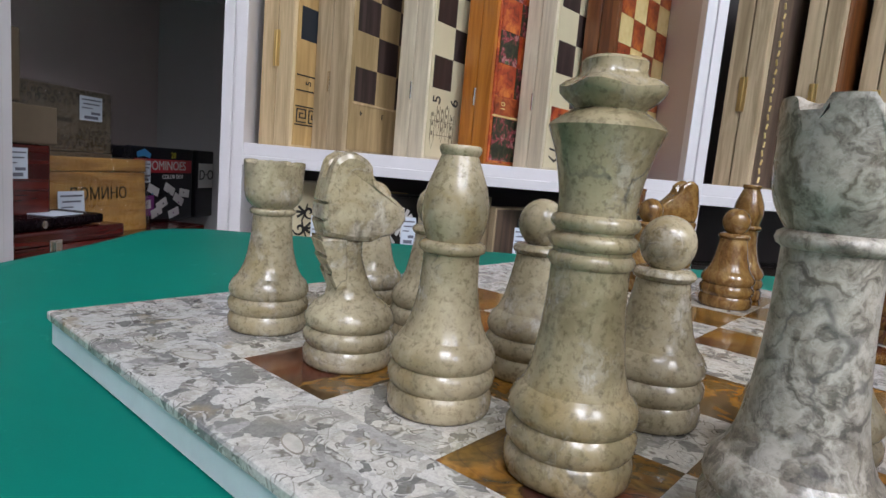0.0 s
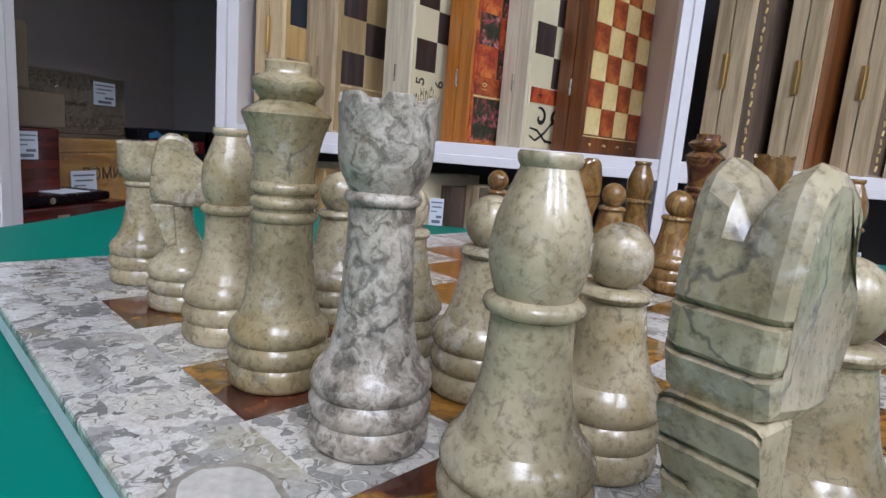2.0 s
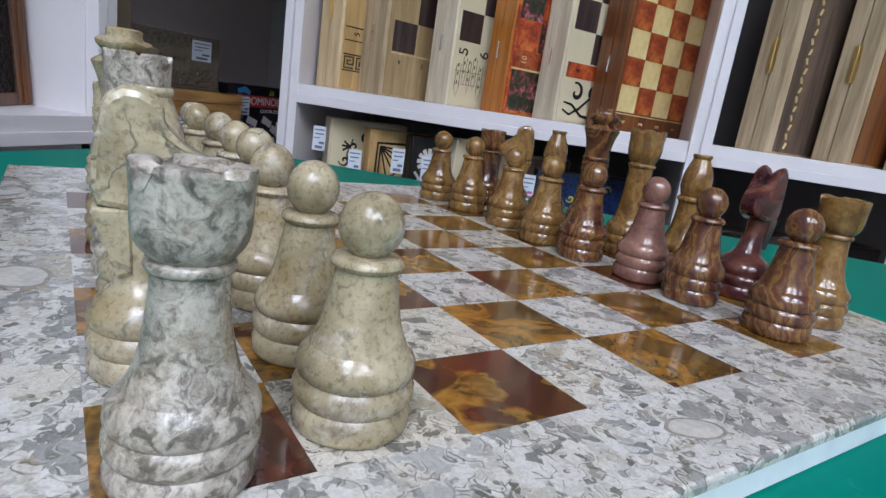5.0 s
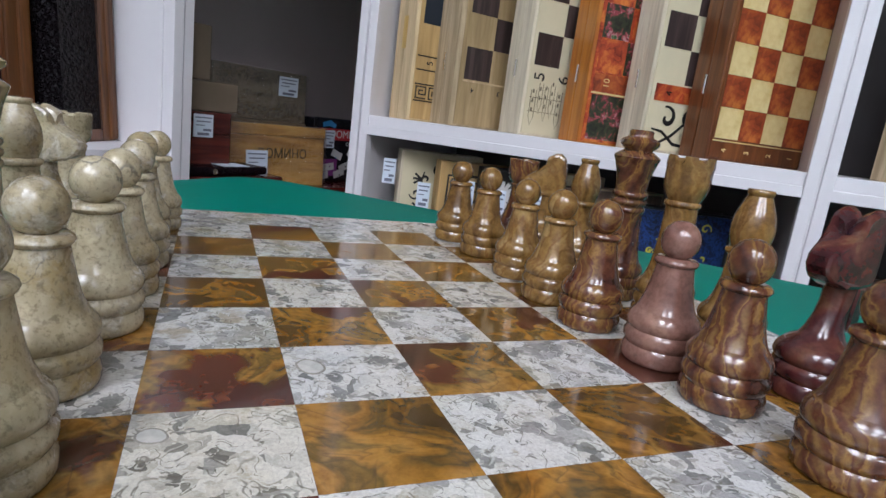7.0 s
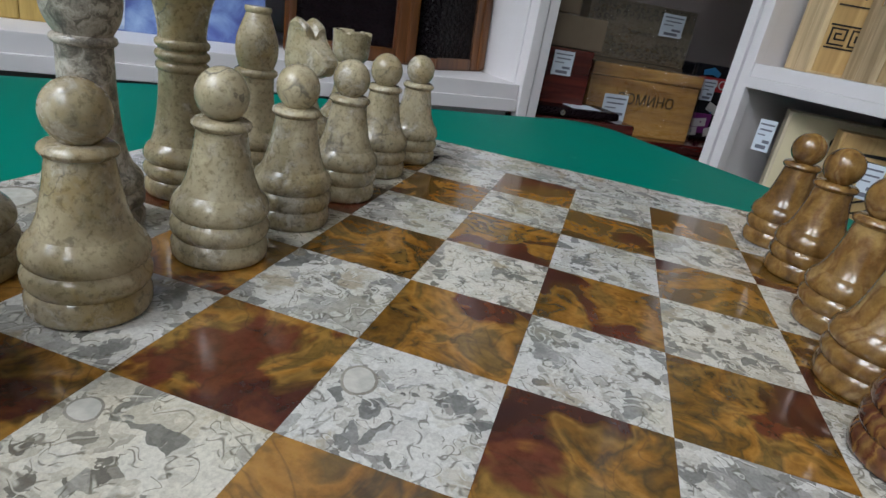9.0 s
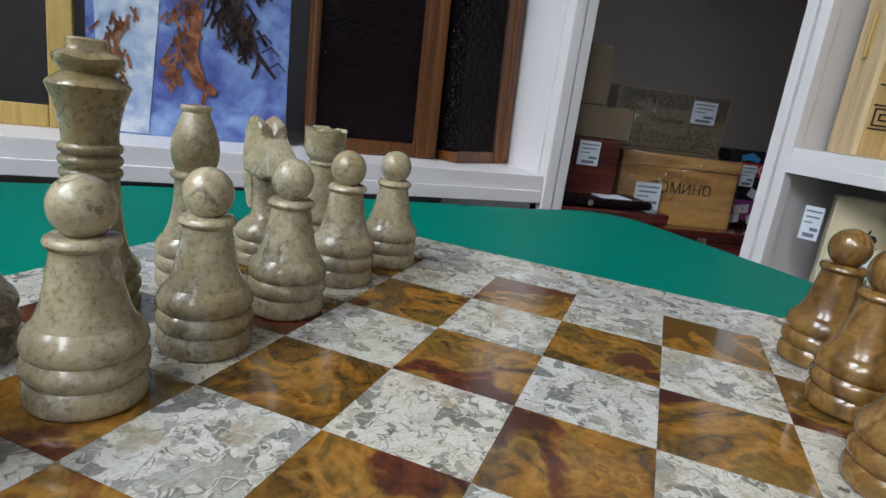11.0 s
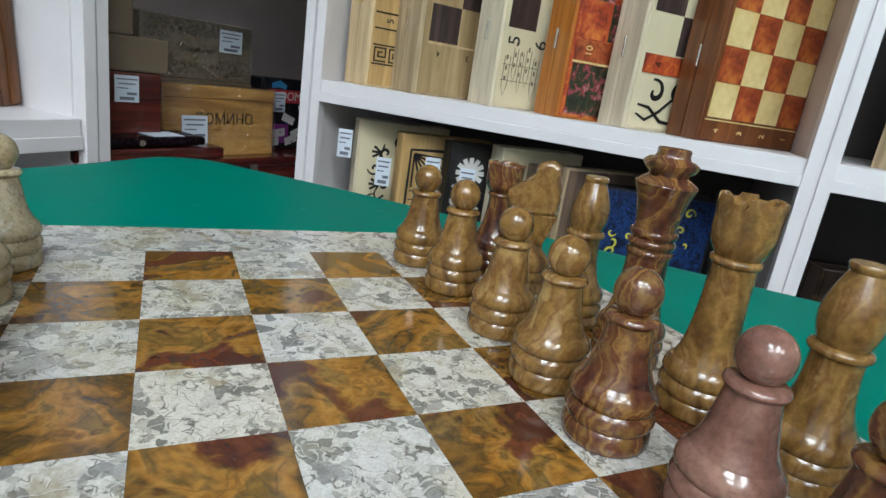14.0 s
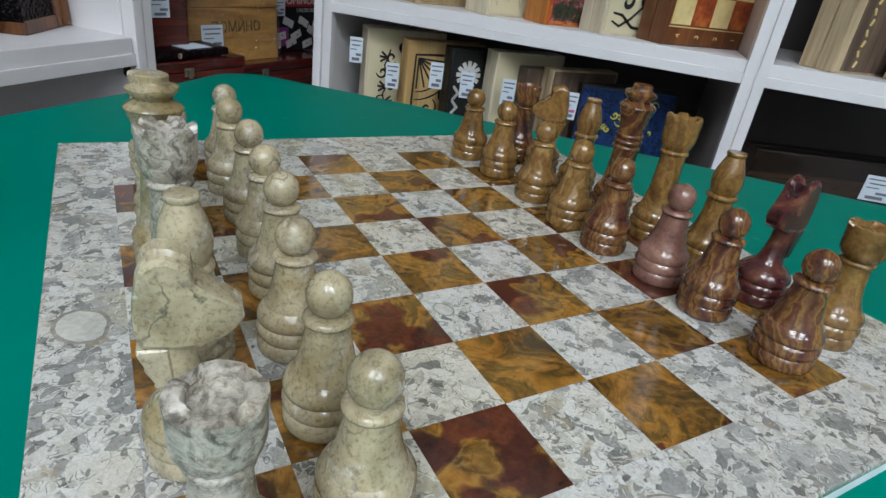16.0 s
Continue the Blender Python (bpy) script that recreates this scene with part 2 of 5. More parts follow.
def green_cloth():
    """Green coated table cloth with a woven back and soft creases."""
    m = Nodes("green_cloth", 0.5, spec=0.05)
    c = m.coords()
    weave = m.noise(c, 1400, 2).outputs[0]
    wide = m.noise(m.warp(c, 5, 0.1, 2), 7, 4, 0.6).outputs[0]
    # pale smears: dust, and the cloth's sheen painted into the colour
    sheen_dust = m.noise(c, 40, 5, 0.7).outputs[0]
    col = m.ramp(wide, [(0.3, (0.0, 0.165, 0.118)), (0.7, (0.001, 0.205, 0.150))])
    col = m.mix(m.ramp(sheen_dust, [(0.63, (0, 0, 0)), (0.74, (0.45, 0.45, 0.45))]), col, (0.05, 0.33, 0.27))
    rough_from(m, wide, 0.42, 0.6)
    m.bump(weave, 0.08, 0.0004)
    return m.done(col)


def leather(name, col, relief):
    m = Nodes(name, 0.22, spec=0.12)
    c = m.coords(0, (1, 1, 1.6))
    v = m.put("ShaderNodeTexVoronoi", {"Vector": m.warp(c, 120, 0.01), "Scale": 150.0}).outputs["Distance"]
    n = m.noise(c, 60, 4).outputs[0]
    m.bump(v, relief, 0.005)
    return m.done(m.ramp(n, [(0.3, tuple(x * 0.6 for x in col)), (0.7, col)]))


def painted(name, stops, scale, warp, rough=0.35):
    """A printed picture: soft coloured clouds."""
    m = Nodes(name, rough)
    c = m.coords()
    return m.done(m.ramp(m.noise(m.warp(c, scale * 0.7, warp), scale, 5, 0.6).outputs[0], stops))


STONE = fossil_stone("fossil_limestone", 0.0)
STONE_TILE = fossil_stone("fossil_limestone_tile", 5.0)
ONYX = onyx("amber_onyx", 7.0)
CREAM_MARBLE = pale_piece_stone("cream_marble", (0.32, 0.265, 0.16), (0.44, 0.375, 0.245), 0.22, 0.4)
OLIVE_MARBLE = pale_piece_stone("olive_marble", (0.245, 0.197, 0.108), (0.35, 0.288, 0.172), 0.12, 0.45)
GREY_MARBLE = pale_piece_stone("grey_mottled_marble", (0.31, 0.265, 0.205), (0.43, 0.375, 0.30), 0.85, 0.18)
YELLOW_MARBLE = pale_piece_stone("yellow_stained_marble", (0.345, 0.28, 0.165), (0.45, 0.375, 0.24), 0.2, 0.85)
HONEY_ONYX = brown_piece_onyx("honey_onyx", [(0.18, (0.115, 0.056, 0.016)), (0.38, (0.205, 0.108, 0.028)), (0.55, (0.275, 0.155, 0.044)), (0.70, (0.185, 0.088, 0.024)), (0.88, (0.36, 0.225, 0.080))], 34.0, 0.009)
STRIPED_ONYX = brown_piece_onyx("striped_onyx", [(0.18, (0.050, 0.018, 0.012)), (0.36, (0.105, 0.034, 0.018)), (0.50, (0.150, 0.066, 0.024)), (0.58, (0.25, 0.130, 0.034)), (0.66, (0.105, 0.032, 0.018)), (0.88, (0.21, 0.115, 0.036))], 40.0, 0.010)
WINE_ONYX = brown_piece_onyx("wine_red_onyx", [(0.18, (0.035, 0.010, 0.012)), (0.45, (0.080, 0.018, 0.017)), (0.68, (0.125, 0.038, 0.026)), (0.86, (0.17, 0.080, 0.042))], 30.0, 0.014)
MAUVE_ONYX = brown_piece_onyx("mauve_onyx", [(0.15, (0.12, 0.050, 0.035)), (0.45, (0.20, 0.095, 0.072)), (0.7, (0.25, 0.125, 0.095)), (0.9, (0.29, 0.155, 0.11))], 18.0, 0.012)
SHELL_DARK = plain("shell_outline", (0.36, 0.33, 0.28), 0.2, grain=0.55, scale=500)
SHELL_PALE = plain("shell_filling", (0.60, 0.575, 0.52), 0.2, grain=0.4, scale=420)
EDGE = plain("sawn_stone_edge", (0.74, 0.82, 0.86), 0.5, grain=0.2, scale=90)
GREEN = green_cloth()
WHITE = plain("white_laminate", (0.76, 0.73, 0.745), 0.38, grain=0.06, scale=30, bump=0.02)
GREY_PANEL = plain("grey_panel", (0.56, 0.48, 0.46), 0.6, grain=0.06, scale=20, bump=0.02)
# back of the compartments, their deep shade put into the colour
SHADED_PANEL = plain("shaded_back_panel", (0.10, 0.09, 0.09), 0.7, grain=0.1, scale=20)
WALL = plain("wall_paint", (0.46, 0.45, 0.45), 0.8, grain=0.05, scale=12)
FLOOR = plain("grey_floor_vinyl", (0.22, 0.20, 0.18), 0.5, grain=0.15, scale=15)
PINE = wood("pale_pine", (0.572, 0.418, 0.231), (0.704, 0.539, 0.319))
BIRCH = wood("birch_edge", (0.660, 0.572, 0.418), (0.748, 0.660, 0.495))
ASH = wood("ash_case", (0.396, 0.297, 0.176), (0.550, 0.429, 0.275))
OAK = wood("oak_face", (0.36, 0.25, 0.12), (0.50, 0.36, 0.19), 0.8)
HONEY = wood("honey_face", (0.52, 0.33, 0.13), (0.66, 0.45, 0.20), 0.8)
ORANGE = wood("orange_lacquer", (0.42, 0.13, 0.015), (0.55, 0.20, 0.025), 1.0, 0.3, coat=0.4)
CHESTNUT = wood("chestnut_lacquer", (0.13, 0.04, 0.012), (0.22, 0.075, 0.02), 1.0, 0.3, coat=0.4)
WALNUT = wood("walnut_face", (0.09, 0.06, 0.045), (0.17, 0.115, 0.08), 0.8)
CREAM = plain("cream_face", (0.68, 0.60, 0.40), 0.4, grain=0.1, scale=40)
DARK_SQUARE = wood("dark_square", (0.035, 0.022, 0.02), (0.07, 0.045, 0.04), 1.2, 0.4)
INK = plain("black_ink", (0.012, 0.011, 0.011), 0.45, grain=0.2)
FAINT_INK = plain("faint_ink", (0.17, 0.135, 0.085), 0.5, grain=0.3)
ENGRAVED = plain("burnt_engraving", (0.042, 0.030, 0.020), 0.5, grain=0.3)
DARK_GLOSS = wood("dark_polished_wood", (0.016, 0.009, 0.006), (0.036, 0.020, 0.012), 0.8, 0.25, axis=0, coat=0.3)
NAVY = plain("navy_square", (0.012, 0.02, 0.032), 0.4, grain=0.2)
RED_PRINT = painted("red_print", [(0.32, (0.14, 0.015, 0.010)), (0.48, (0.42, 0.06, 0.02)), (0.66, (0.66, 0.20, 0.04))], 55, 0.05)
BRICK_PRINT = painted("brick_print", [(0.32, (0.16, 0.026, 0.012)), (0.5, (0.34, 0.065, 0.02)), (0.68, (0.55, 0.17, 0.035))], 60, 0.04)
GOLD_PRINT = painted("gold_print", [(0.3, (0.62, 0.44, 0.16)), (0.7, (0.80, 0.66, 0.33))], 45, 0.02)
FLOWER_PRINT = painted("dark_flower_print", [(0.38, (0.012, 0.014, 0.010)), (0.50, (0.035, 0.045, 0.02)), (0.57, (0.30, 0.04, 0.06)), (0.62, (0.50, 0.24, 0.26)), (0.66, (0.07, 0.16, 0.05)), (0.74, (0.02, 0.03, 0.02))], 75, 0.03)
BLUE_PRINT = painted("blue_swirl_print", [(0.40, (0.004, 0.006, 0.016)), (0.48, (0.007, 0.018, 0.075)), (0.55, (0.018, 0.06, 0.22)), (0.60, (0.005, 0.010, 0.03)), (0.68, (0.012, 0.03, 0.12))], 95, 0.05)
SKY_PRINT = painted("blue_poster_print", [(0.30, (0.05, 0.055, 0.20)), (0.45, (0.10, 0.14, 0.42)), (0.58, (0.20, 0.30, 0.60)), (0.75, (0.36, 0.50, 0.74))], 22, 0.06)
RUST_PRINT = painted("rust_poster_print", [(0.35, (0.06, 0.02, 0.015)), (0.5, (0.22, 0.07, 0.03)), (0.62, (0.40, 0.17, 0.08)), (0.72, (0.10, 0.04, 0.03))], 70, 0.03)
FRAME_WOOD = wood("brown_frame_wood", (0.095, 0.032, 0.007), (0.165, 0.058, 0.012), 1.0, 0.4, coat=0.08)
YELLOW_WOOD = wood("yellow_frame_wood", (0.45, 0.30, 0.08), (0.58, 0.40, 0.13))
LEATHER = leather("black_leather", (0.009, 0.005, 0.007), 0.5)
EMBOSSED = leather("embossed_black_leather", (0.006, 0.004, 0.005), 1.0)
DARK_PRINT = painted("dark_brown_poster_print", [(0.35, (0.012, 0.008, 0.014)), (0.55, (0.035, 0.018, 0.018)), (0.7, (0.09, 0.04, 0.025))], 80, 0.03)
SNOW_PRINT = painted("snow_poster_print", [(0.3, (0.22, 0.32, 0.55)), (0.5, (0.48, 0.56, 0.70)), (0.62, (0.66, 0.70, 0.76))], 40, 0.05)
BAMBOO = wood("bamboo_box", (0.36, 0.175, 0.045), (0.56, 0.31, 0.085), 1.1, 0.3, axis=0, coat=0.2)
CARDBOARD = plain("cardboard", (0.15, 0.11, 0.072), 0.6, grain=0.2)
BURNT_WOOD = plain("engraved_board", (0.23, 0.185, 0.125), 0.45, grain=0.35, scale=90)
CHERRY = wood("cherry_lacquer", (0.060, 0.009, 0.008), (0.115, 0.016, 0.011), 1.0, 0.25, axis=0, coat=0.5)
LABEL = plain("price_label_paper", (0.66, 0.72, 0.80), 0.5, grain=0.04)
LABEL_INK = plain("label_ink", (0.16, 0.17, 0.22), 0.6, grain=0.1)
BRASS = plain("brass", (0.70, 0.50, 0.20), 0.28, 1.0, grain=0.1)
STEEL = plain("bright_steel", (0.75, 0.72, 0.65), 0.25, 1.0, grain=0.1)
TIN = plain("black_tin", (0.010, 0.010, 0.014), 0.25, coat=0.4, grain=0.2)
RED_INK = plain("red_ink", (0.45, 0.02, 0.03), 0.4)
YELLOW_INK = plain("yellow_ink", (0.60, 0.55, 0.06), 0.4)
CYAN_INK = plain("cyan_ink", (0.04, 0.22, 0.45), 0.4)
MAGENTA_INK = plain("magenta_ink", (0.22, 0.03, 0.20), 0.4)
IVORY = plain("ivory_paint", (0.66, 0.64, 0.62), 0.4)
PINK_INK = plain("pink_ink", (0.62, 0.12, 0.30), 0.5)


def clear_film():
    """Shrink-wrap film: clear, with bright creases."""
    m = Nodes("clear_film", 0.08)
    tree = m.tree
    c = m.coords()
    n = m.noise(m.warp(c, 30, 0.05, 2), 34, 4, 0.6).outputs[0]
    bump = m.put("ShaderNodeBump", {"Height": n, "Strength": 1.0, "Distance": 0.014})
    gloss = m.put("ShaderNodeBsdfGlossy", {"Roughness": 0.08, "Normal": bump.outputs[0]})
    clear = m.put("ShaderNodeBsdfTransparent")
    mix = m.put("ShaderNodeMixShader", {"Fac": 0.2})
    tree.links.new(clear.outputs[0], mix.inputs[1])
    tree.links.new(gloss.outputs[0], mix.inputs[2])
    tree.links.new(mix.outputs[0], tree.nodes["Material Output"].inputs["Surface"])
    return m.mat


FILM = clear_film()


def lamp_panel_material():
    m = Nodes("lamp_diffuser", 0.5)
    m.bsdf.inputs["Emission Color"].default_value = (0.94, 1.0, 1.08, 1)
    m.bsdf.inputs["Emission Strength"].default_value = LAMP
    return m.done((0.9, 0.9, 0.9))



GLOW = lamp_panel_material()


# ---------------------------------------------------------------- mesh tools
def mesh_of(name, bm, material, smooth=False):
    me = bpy.data.meshes.new(name)
    bmesh.ops.recalc_face_normals(bm, faces=bm.faces)
    bm.to_mesh(me)
    bm.free()
    me.materials.append(material)
    if smooth:
        me.shade_smooth()
        me.set_sharp_from_angle(angle=radians(42))
    return me


def part(name, bm, material, parent, label="", smooth=False, at=None):
    """One mesh object under a thing, in the thing's own coordinates."""
    ob = new(name, mesh_of(name, bm, material, smooth))
    ob.parent = parent
    if at is not None:
        ob.matrix_basis = at
    if label:
        tagged(ob, label)
    if name in ("ornament", "drawing", "carved_edge"):
        tagged(ob, kind="stuff")
    return ob


def thing(name, m, label, category, group="", kind=""):
    ob = new(name)
    ob.matrix_basis = m
    ob.empty_display_size = 0.02
    return tagged(ob, label, category, group, kind)


def solid(name, bm, material, m, label, category, group="", kind="", smooth=False):
    ob = new(name, mesh_of(name, bm, material, smooth))
    ob.matrix_basis = m
    return tagged(ob, label, category, group, kind)


def box(x0, x1, y0, y1, z0, z1, bevel=0.0, bm=None, m=None):
    bm = bm or bmesh.new()
    v = [bm.verts.new((x, y, z)) for x in (x0, x1) for y in (y0, y1) for z in (z0, z1)]
    faces = [bm.faces.new([v[i] for i in q]) for q in ((0, 1, 3, 2), (4, 6, 7, 5), (0, 4, 5, 1), (2, 3, 7, 6), (0, 2, 6, 4), (1, 5, 7, 3))]
    if bevel:
        edges = list({e for f in faces for e in f.edges})
        made = bmesh.ops.bevel(bm, geom=edges, offset=bevel, segments=2, affect="EDGES", profile=0.6)
        v = list({w for f in made["faces"] for w in f.verts} | {w for w in v if w.is_valid})
    if m is not None:
        bmesh.ops.transform(bm, matrix=m, verts=v)
    return bm


def plate(x0, x1, z0, z1, y=0.0, t=0.0008, bm=None):
    """A thin printed or inlaid patch on a face that looks along -y."""
    return box(x0, x1, y - t, y + t * 0.3, z0, z1, bm=bm)


def lathe(profile, seg=40, bm=None):
    """A turned solid from (radius, height) pairs; the ends are closed."""
    bm = bm or bmesh.new()
    rings = []
    for r, z in profile:
        if r < 1e-6:
            rings.append([bm.verts.new((0, 0, z))])
        else:
            rings.append([bm.verts.new((r * math.cos(a), r * math.sin(a), z)) for a in (2 * math.pi * k / seg for k in range(seg))])
    for a, b in zip(rings, rings[1:]):
        for k in range(seg):
            k2 = (k + 1) % seg
            if len(a) == 1 and len(b) > 1:
                bm.faces.new((a[0], b[k2], b[k]))
            elif len(b) == 1 and len(a) > 1:
                bm.faces.new((a[k], a[k2], b[0]))
            elif len(a) > 1:
                bm.faces.new((a[k], a[k2], b[k2], b[k]))
    if len(rings[0]) > 1:
        bm.faces.new(rings[0][::-1])
    if len(rings[-1]) > 1:
        bm.faces.new(rings[-1])
    return bm


def spline(points, steps=6):
    """A smooth run of (radius, height) through the given pairs."""
    out = []
    p = [points[0], *points, points[-1]]
    for i in range(1, len(p) - 2):
        for k in range(steps):
            t = k / steps
            q = []
            for d in (0, 1):
                a, b, c, e = p[i - 1][d], p[i][d], p[i + 1][d], p[i + 2][d]
                q.append(0.5 * (2 * b + (c - a) * t + (2 * a - 5 * b + 4 * c - e) * t * t + (3 * b - a - 3 * c + e) * t ** 3))
            out.append((max(q[0], 0.0), q[1]))
    out.append(points[-1])
    return out


def ribbon(points, width, y=0.0, t=0.0006, bm=None):
    """A flat painted stroke through points (x, z) on a face that looks along -y."""
    bm = bm or bmesh.new()
    last = None
    n = len(points)
    for i, (x, z) in enumerate(points):
        a = points[max(i - 1, 0)]
        b = points[min(i + 1, n - 1)]
        d = Vector((b[0] - a[0], b[1] - a[1]))
        d = d.normalized() if d.length else Vector((1, 0))
        w = width * (0.35 + 0.65 * math.sin(math.pi * (i + 0.5) / n))
        nx, nz = -d.y * w / 2, d.x * w / 2
        pair = (bm.verts.new((x + nx, y - t, z + nz)), bm.verts.new((x - nx, y - t, z - nz)))
        if last:
            bm.faces.new((last[0], pair[0], pair[1], last[1]))
        last = pair
    return bm


def scroll(cx, cz, r, turns, start, hand=1, n=26):
    """Points of a spiral scroll that opens outwards."""
    return [(cx + r * (0.12 + 0.88 * k / n) * math.cos(start + hand * turns * 2 * math.pi * k / n), cz + r * (0.12 + 0.88 * k / n) * math.sin(start + hand * turns * 2 * math.pi * k / n)) for k in range(n + 1)]


def lettering(name, text, size, material, parent, x, y, z, turn=0.0, label=""):
    """Raised letters on a face that looks along -y, centred on x, z."""
    cu = bpy.data.curves.new(name, "FONT")
    cu.body, cu.size, cu.extrude, cu.align_x, cu.align_y = text, size, 0.0003, "CENTER", "CENTER"
    tmp = new(name, cu)
    bpy.context.view_layer.update()
    me = bpy.data.meshes.new_from_object(tmp.evaluated_get(bpy.context.evaluated_depsgraph_get()))
    bpy.data.objects.remove(tmp)
    me.materials.clear()
    me.materials.append(material)
    ob = new(name, me)
    ob.parent = parent
    ob.matrix_basis = pose(x, y, z, 90, 0, 0) @ pose(0, 0, 0, 0, 0, turn)
    if label:
        tagged(ob, label)
    return ob


def price_label(m, w=0.032, h=0.036, pink=False, group="price labels"):
    """A printed paper price label with rows of small print as bars."""
    t = thing("price_label", m, "white paper price label with small printed lines", "price label", group)
    part("paper", plate(-w / 2, w / 2, 0, h, 0, 0.0006), LABEL, t)
    for k, (f0, f1, th) in enumerate(((0.08, 0.92, 0.05), (0.15, 0.85, 0.05), (0.1, 0.55, 0.04), (0.5, 0.9, 0.1), (0.2, 0.8, 0.12))):
        z = h * (0.88 - 0.17 * k)
        part("print_line", plate(-w / 2 + w * f0, -w / 2 + w * f1, z - h * th, z, -0.0007, 0.0004), LABEL_INK if not (pink and k == 3) else PINK_INK, t)
    return t


# ---------------------------------------------------------------- room
def room():
    f = box(-1.0, 3.2, -3.4, 0.5, -0.1, 0.0)
    solid("floor", f, FLOOR, SHELF, "grey vinyl shop floor", "floor", kind="structure")
    solid("ceiling", box(-1.0, 3.2, -3.4, 0.5, 2.7, 2.8), WALL, SHELF, "white painted shop ceiling", "ceiling", kind="structure")
    for name, b in (("wall_north", (-1.0, 3.2, 0.4, 0.5, 0, 2.7)), ("wall_south", (-1.0, 3.2, -3.4, -3.3, 0, 2.7)), ("wall_west", (-1.0, -0.9, -3.3, 0.4, 0, 2.7)), ("wall_east", (3.1, 3.2, -3.3, 0.4, 0, 2.7))):
        solid(name, box(*b), WALL, SHELF, "pale painted shop wall", "wall", kind="structure")


def ceiling_lamp(x, y, sx=0.6, sy=0.6):
    t = thing("ceiling_light", SHELF @ pose(x, y, 2.7), "square white ceiling panel light, switched on", "ceiling light", "ceiling lights")
    bm = box(-sx / 2 - 0.02, sx / 2 + 0.02, -sy / 2 - 0.02, sy / 2 + 0.02, -0.03, 0, 0.003)
    part("frame", bm, WHITE, t)
    part("diffuser", box(-sx / 2, sx / 2, -sy / 2, sy / 2, -0.034, -0.028), GLOW, t)


room()
for lx, ly in ((0.0, -2.0), (1.1, -2.0), (0.0, -2.95), (1.1, -2.95), (2.2, -2.4)):
    ceiling_lamp(lx, ly)


# ---------------------------------------------------------------- table and cloth
def table():
    t = thing("table", SHELF @ pose(0.25, -0.79, 0), "wooden shop table hidden under a green cloth", "table")
    part("tabletop", box(-0.58, 0.58, -0.53, 0.53, CLOTH - 0.034, CLOTH - 0.004, 0.004), PINE, t)
    for x in (-0.52, 0.52):
        for y in (-0.47, 0.47):
            part("leg", box(x - 0.025, x + 0.025, y - 0.025, y + 0.025, 0, CLOTH - 0.034, 0.003), PINE, t)


def cloth():
    """A cloth over the table top that hangs down in soft folds."""
    bm = bmesh.new()
    hx, hy, rc = 0.605, 0.555, 0.05
    # rows from the middle outwards, each a rounded rectangle
    loops = []
    segs = []
    for cx, cy, a0 in ((hx - rc, hy - rc, 0), (-hx + rc, hy - rc, 90), (-hx + rc, -hy + rc, 180), (hx - rc, -hy + rc, 270)):
        for k in range(9):
            a = radians(a0 + 90 * k / 8)
            segs.append((cx + rc * math.cos(a), cy + rc * math.sin(a), math.cos(a), math.sin(a)))
    ring = []
    for i, p in enumerate(segs):
        q = segs[(i + 1) % len(segs)]
        n = max(1, int(math.hypot(q[0] - p[0], q[1] - p[1]) / 0.02))
        for k in range(n):
            f = k / n
            ring.append(tuple(a + (b - a) * f for a, b in zip(p, q)))
    N = len(ring)
    for f in (0.0, 0.3, 0.55, 0.75, 0.88, 0.95, 0.985):
        loops.append([(x * f, y * f, CLOTH + (0.0012 * noise.noise(Vector((x * f * 9, y * f * 9, 0))) if f > 0.7 else 0)) for x, y, _, _ in ring])
    for drop, out in ((0.0, 0.0), (0.004, 0.004), (0.014, 0.007), (0.06, 0.008), (0.13, 0.012), (0.22, 0.016)):
        row = []
        for i, (x, y, nx, ny) in enumerate(ring):
            fold = math.sin(i * 0.42) * 0.012 * min(1, drop / 0.1) + 0.003 * noise.noise(Vector((i * 0.13, drop * 9, 2)))
            lift = 0.0025 * noise.noise(Vector((x * 6, y * 6, 3))) if drop < 0.01 else 0
            row.append((x + nx * (out + fold), y + ny * (out + fold), CLOTH - drop + lift))
        loops.append(row)
    verts = [[bm.verts.new(p) for p in row] for row in loops[1:]]
    mid = bm.verts.new((0, 0, CLOTH))
    for i in range(N):
        bm.faces.new((mid, verts[0][i], verts[0][(i + 1) % N]))
    for a, b in zip(verts, verts[1:]):
        for i in range(N):
            j = (i + 1) % N
            bm.faces.new((a[i], b[i], b[j], a[j]))
    ob = solid("tablecloth", bm, GREEN, SHELF @ pose(0.25, -0.79, 0), "green coated cloth spread smooth over the shop table", "tablecloth", smooth=True)
    mod = ob.modifiers.new("thickness", "SOLIDIFY")
    mod.thickness, mod.offset = 0.0012, -1
    return ob


table()
cloth()

# ---------------------------------------------------------------- chessboard
BX0, BX1, BY0, BY1 = -0.187, 0.181, -0.176, 0.181


SHELLS = [(0.0237, -0.1624, 0.0118, 0.0092, 12), (0.0842, -0.0690, 0.0036, 0.0034, 60), (0.052, -0.030, 0.0052, 0.0042, 20), (-0.120, -0.158, 0.0070, 0.0030, 30), (0.1655, -0.016, 0.0090, 0.0052, 70), (-0.060, -0.166, 0.0050, 0.0022, -20), (-0.166, 0.03, 0.006, 0.003, 70), (0.02, 0.164, 0.007, 0.0035, 0)]


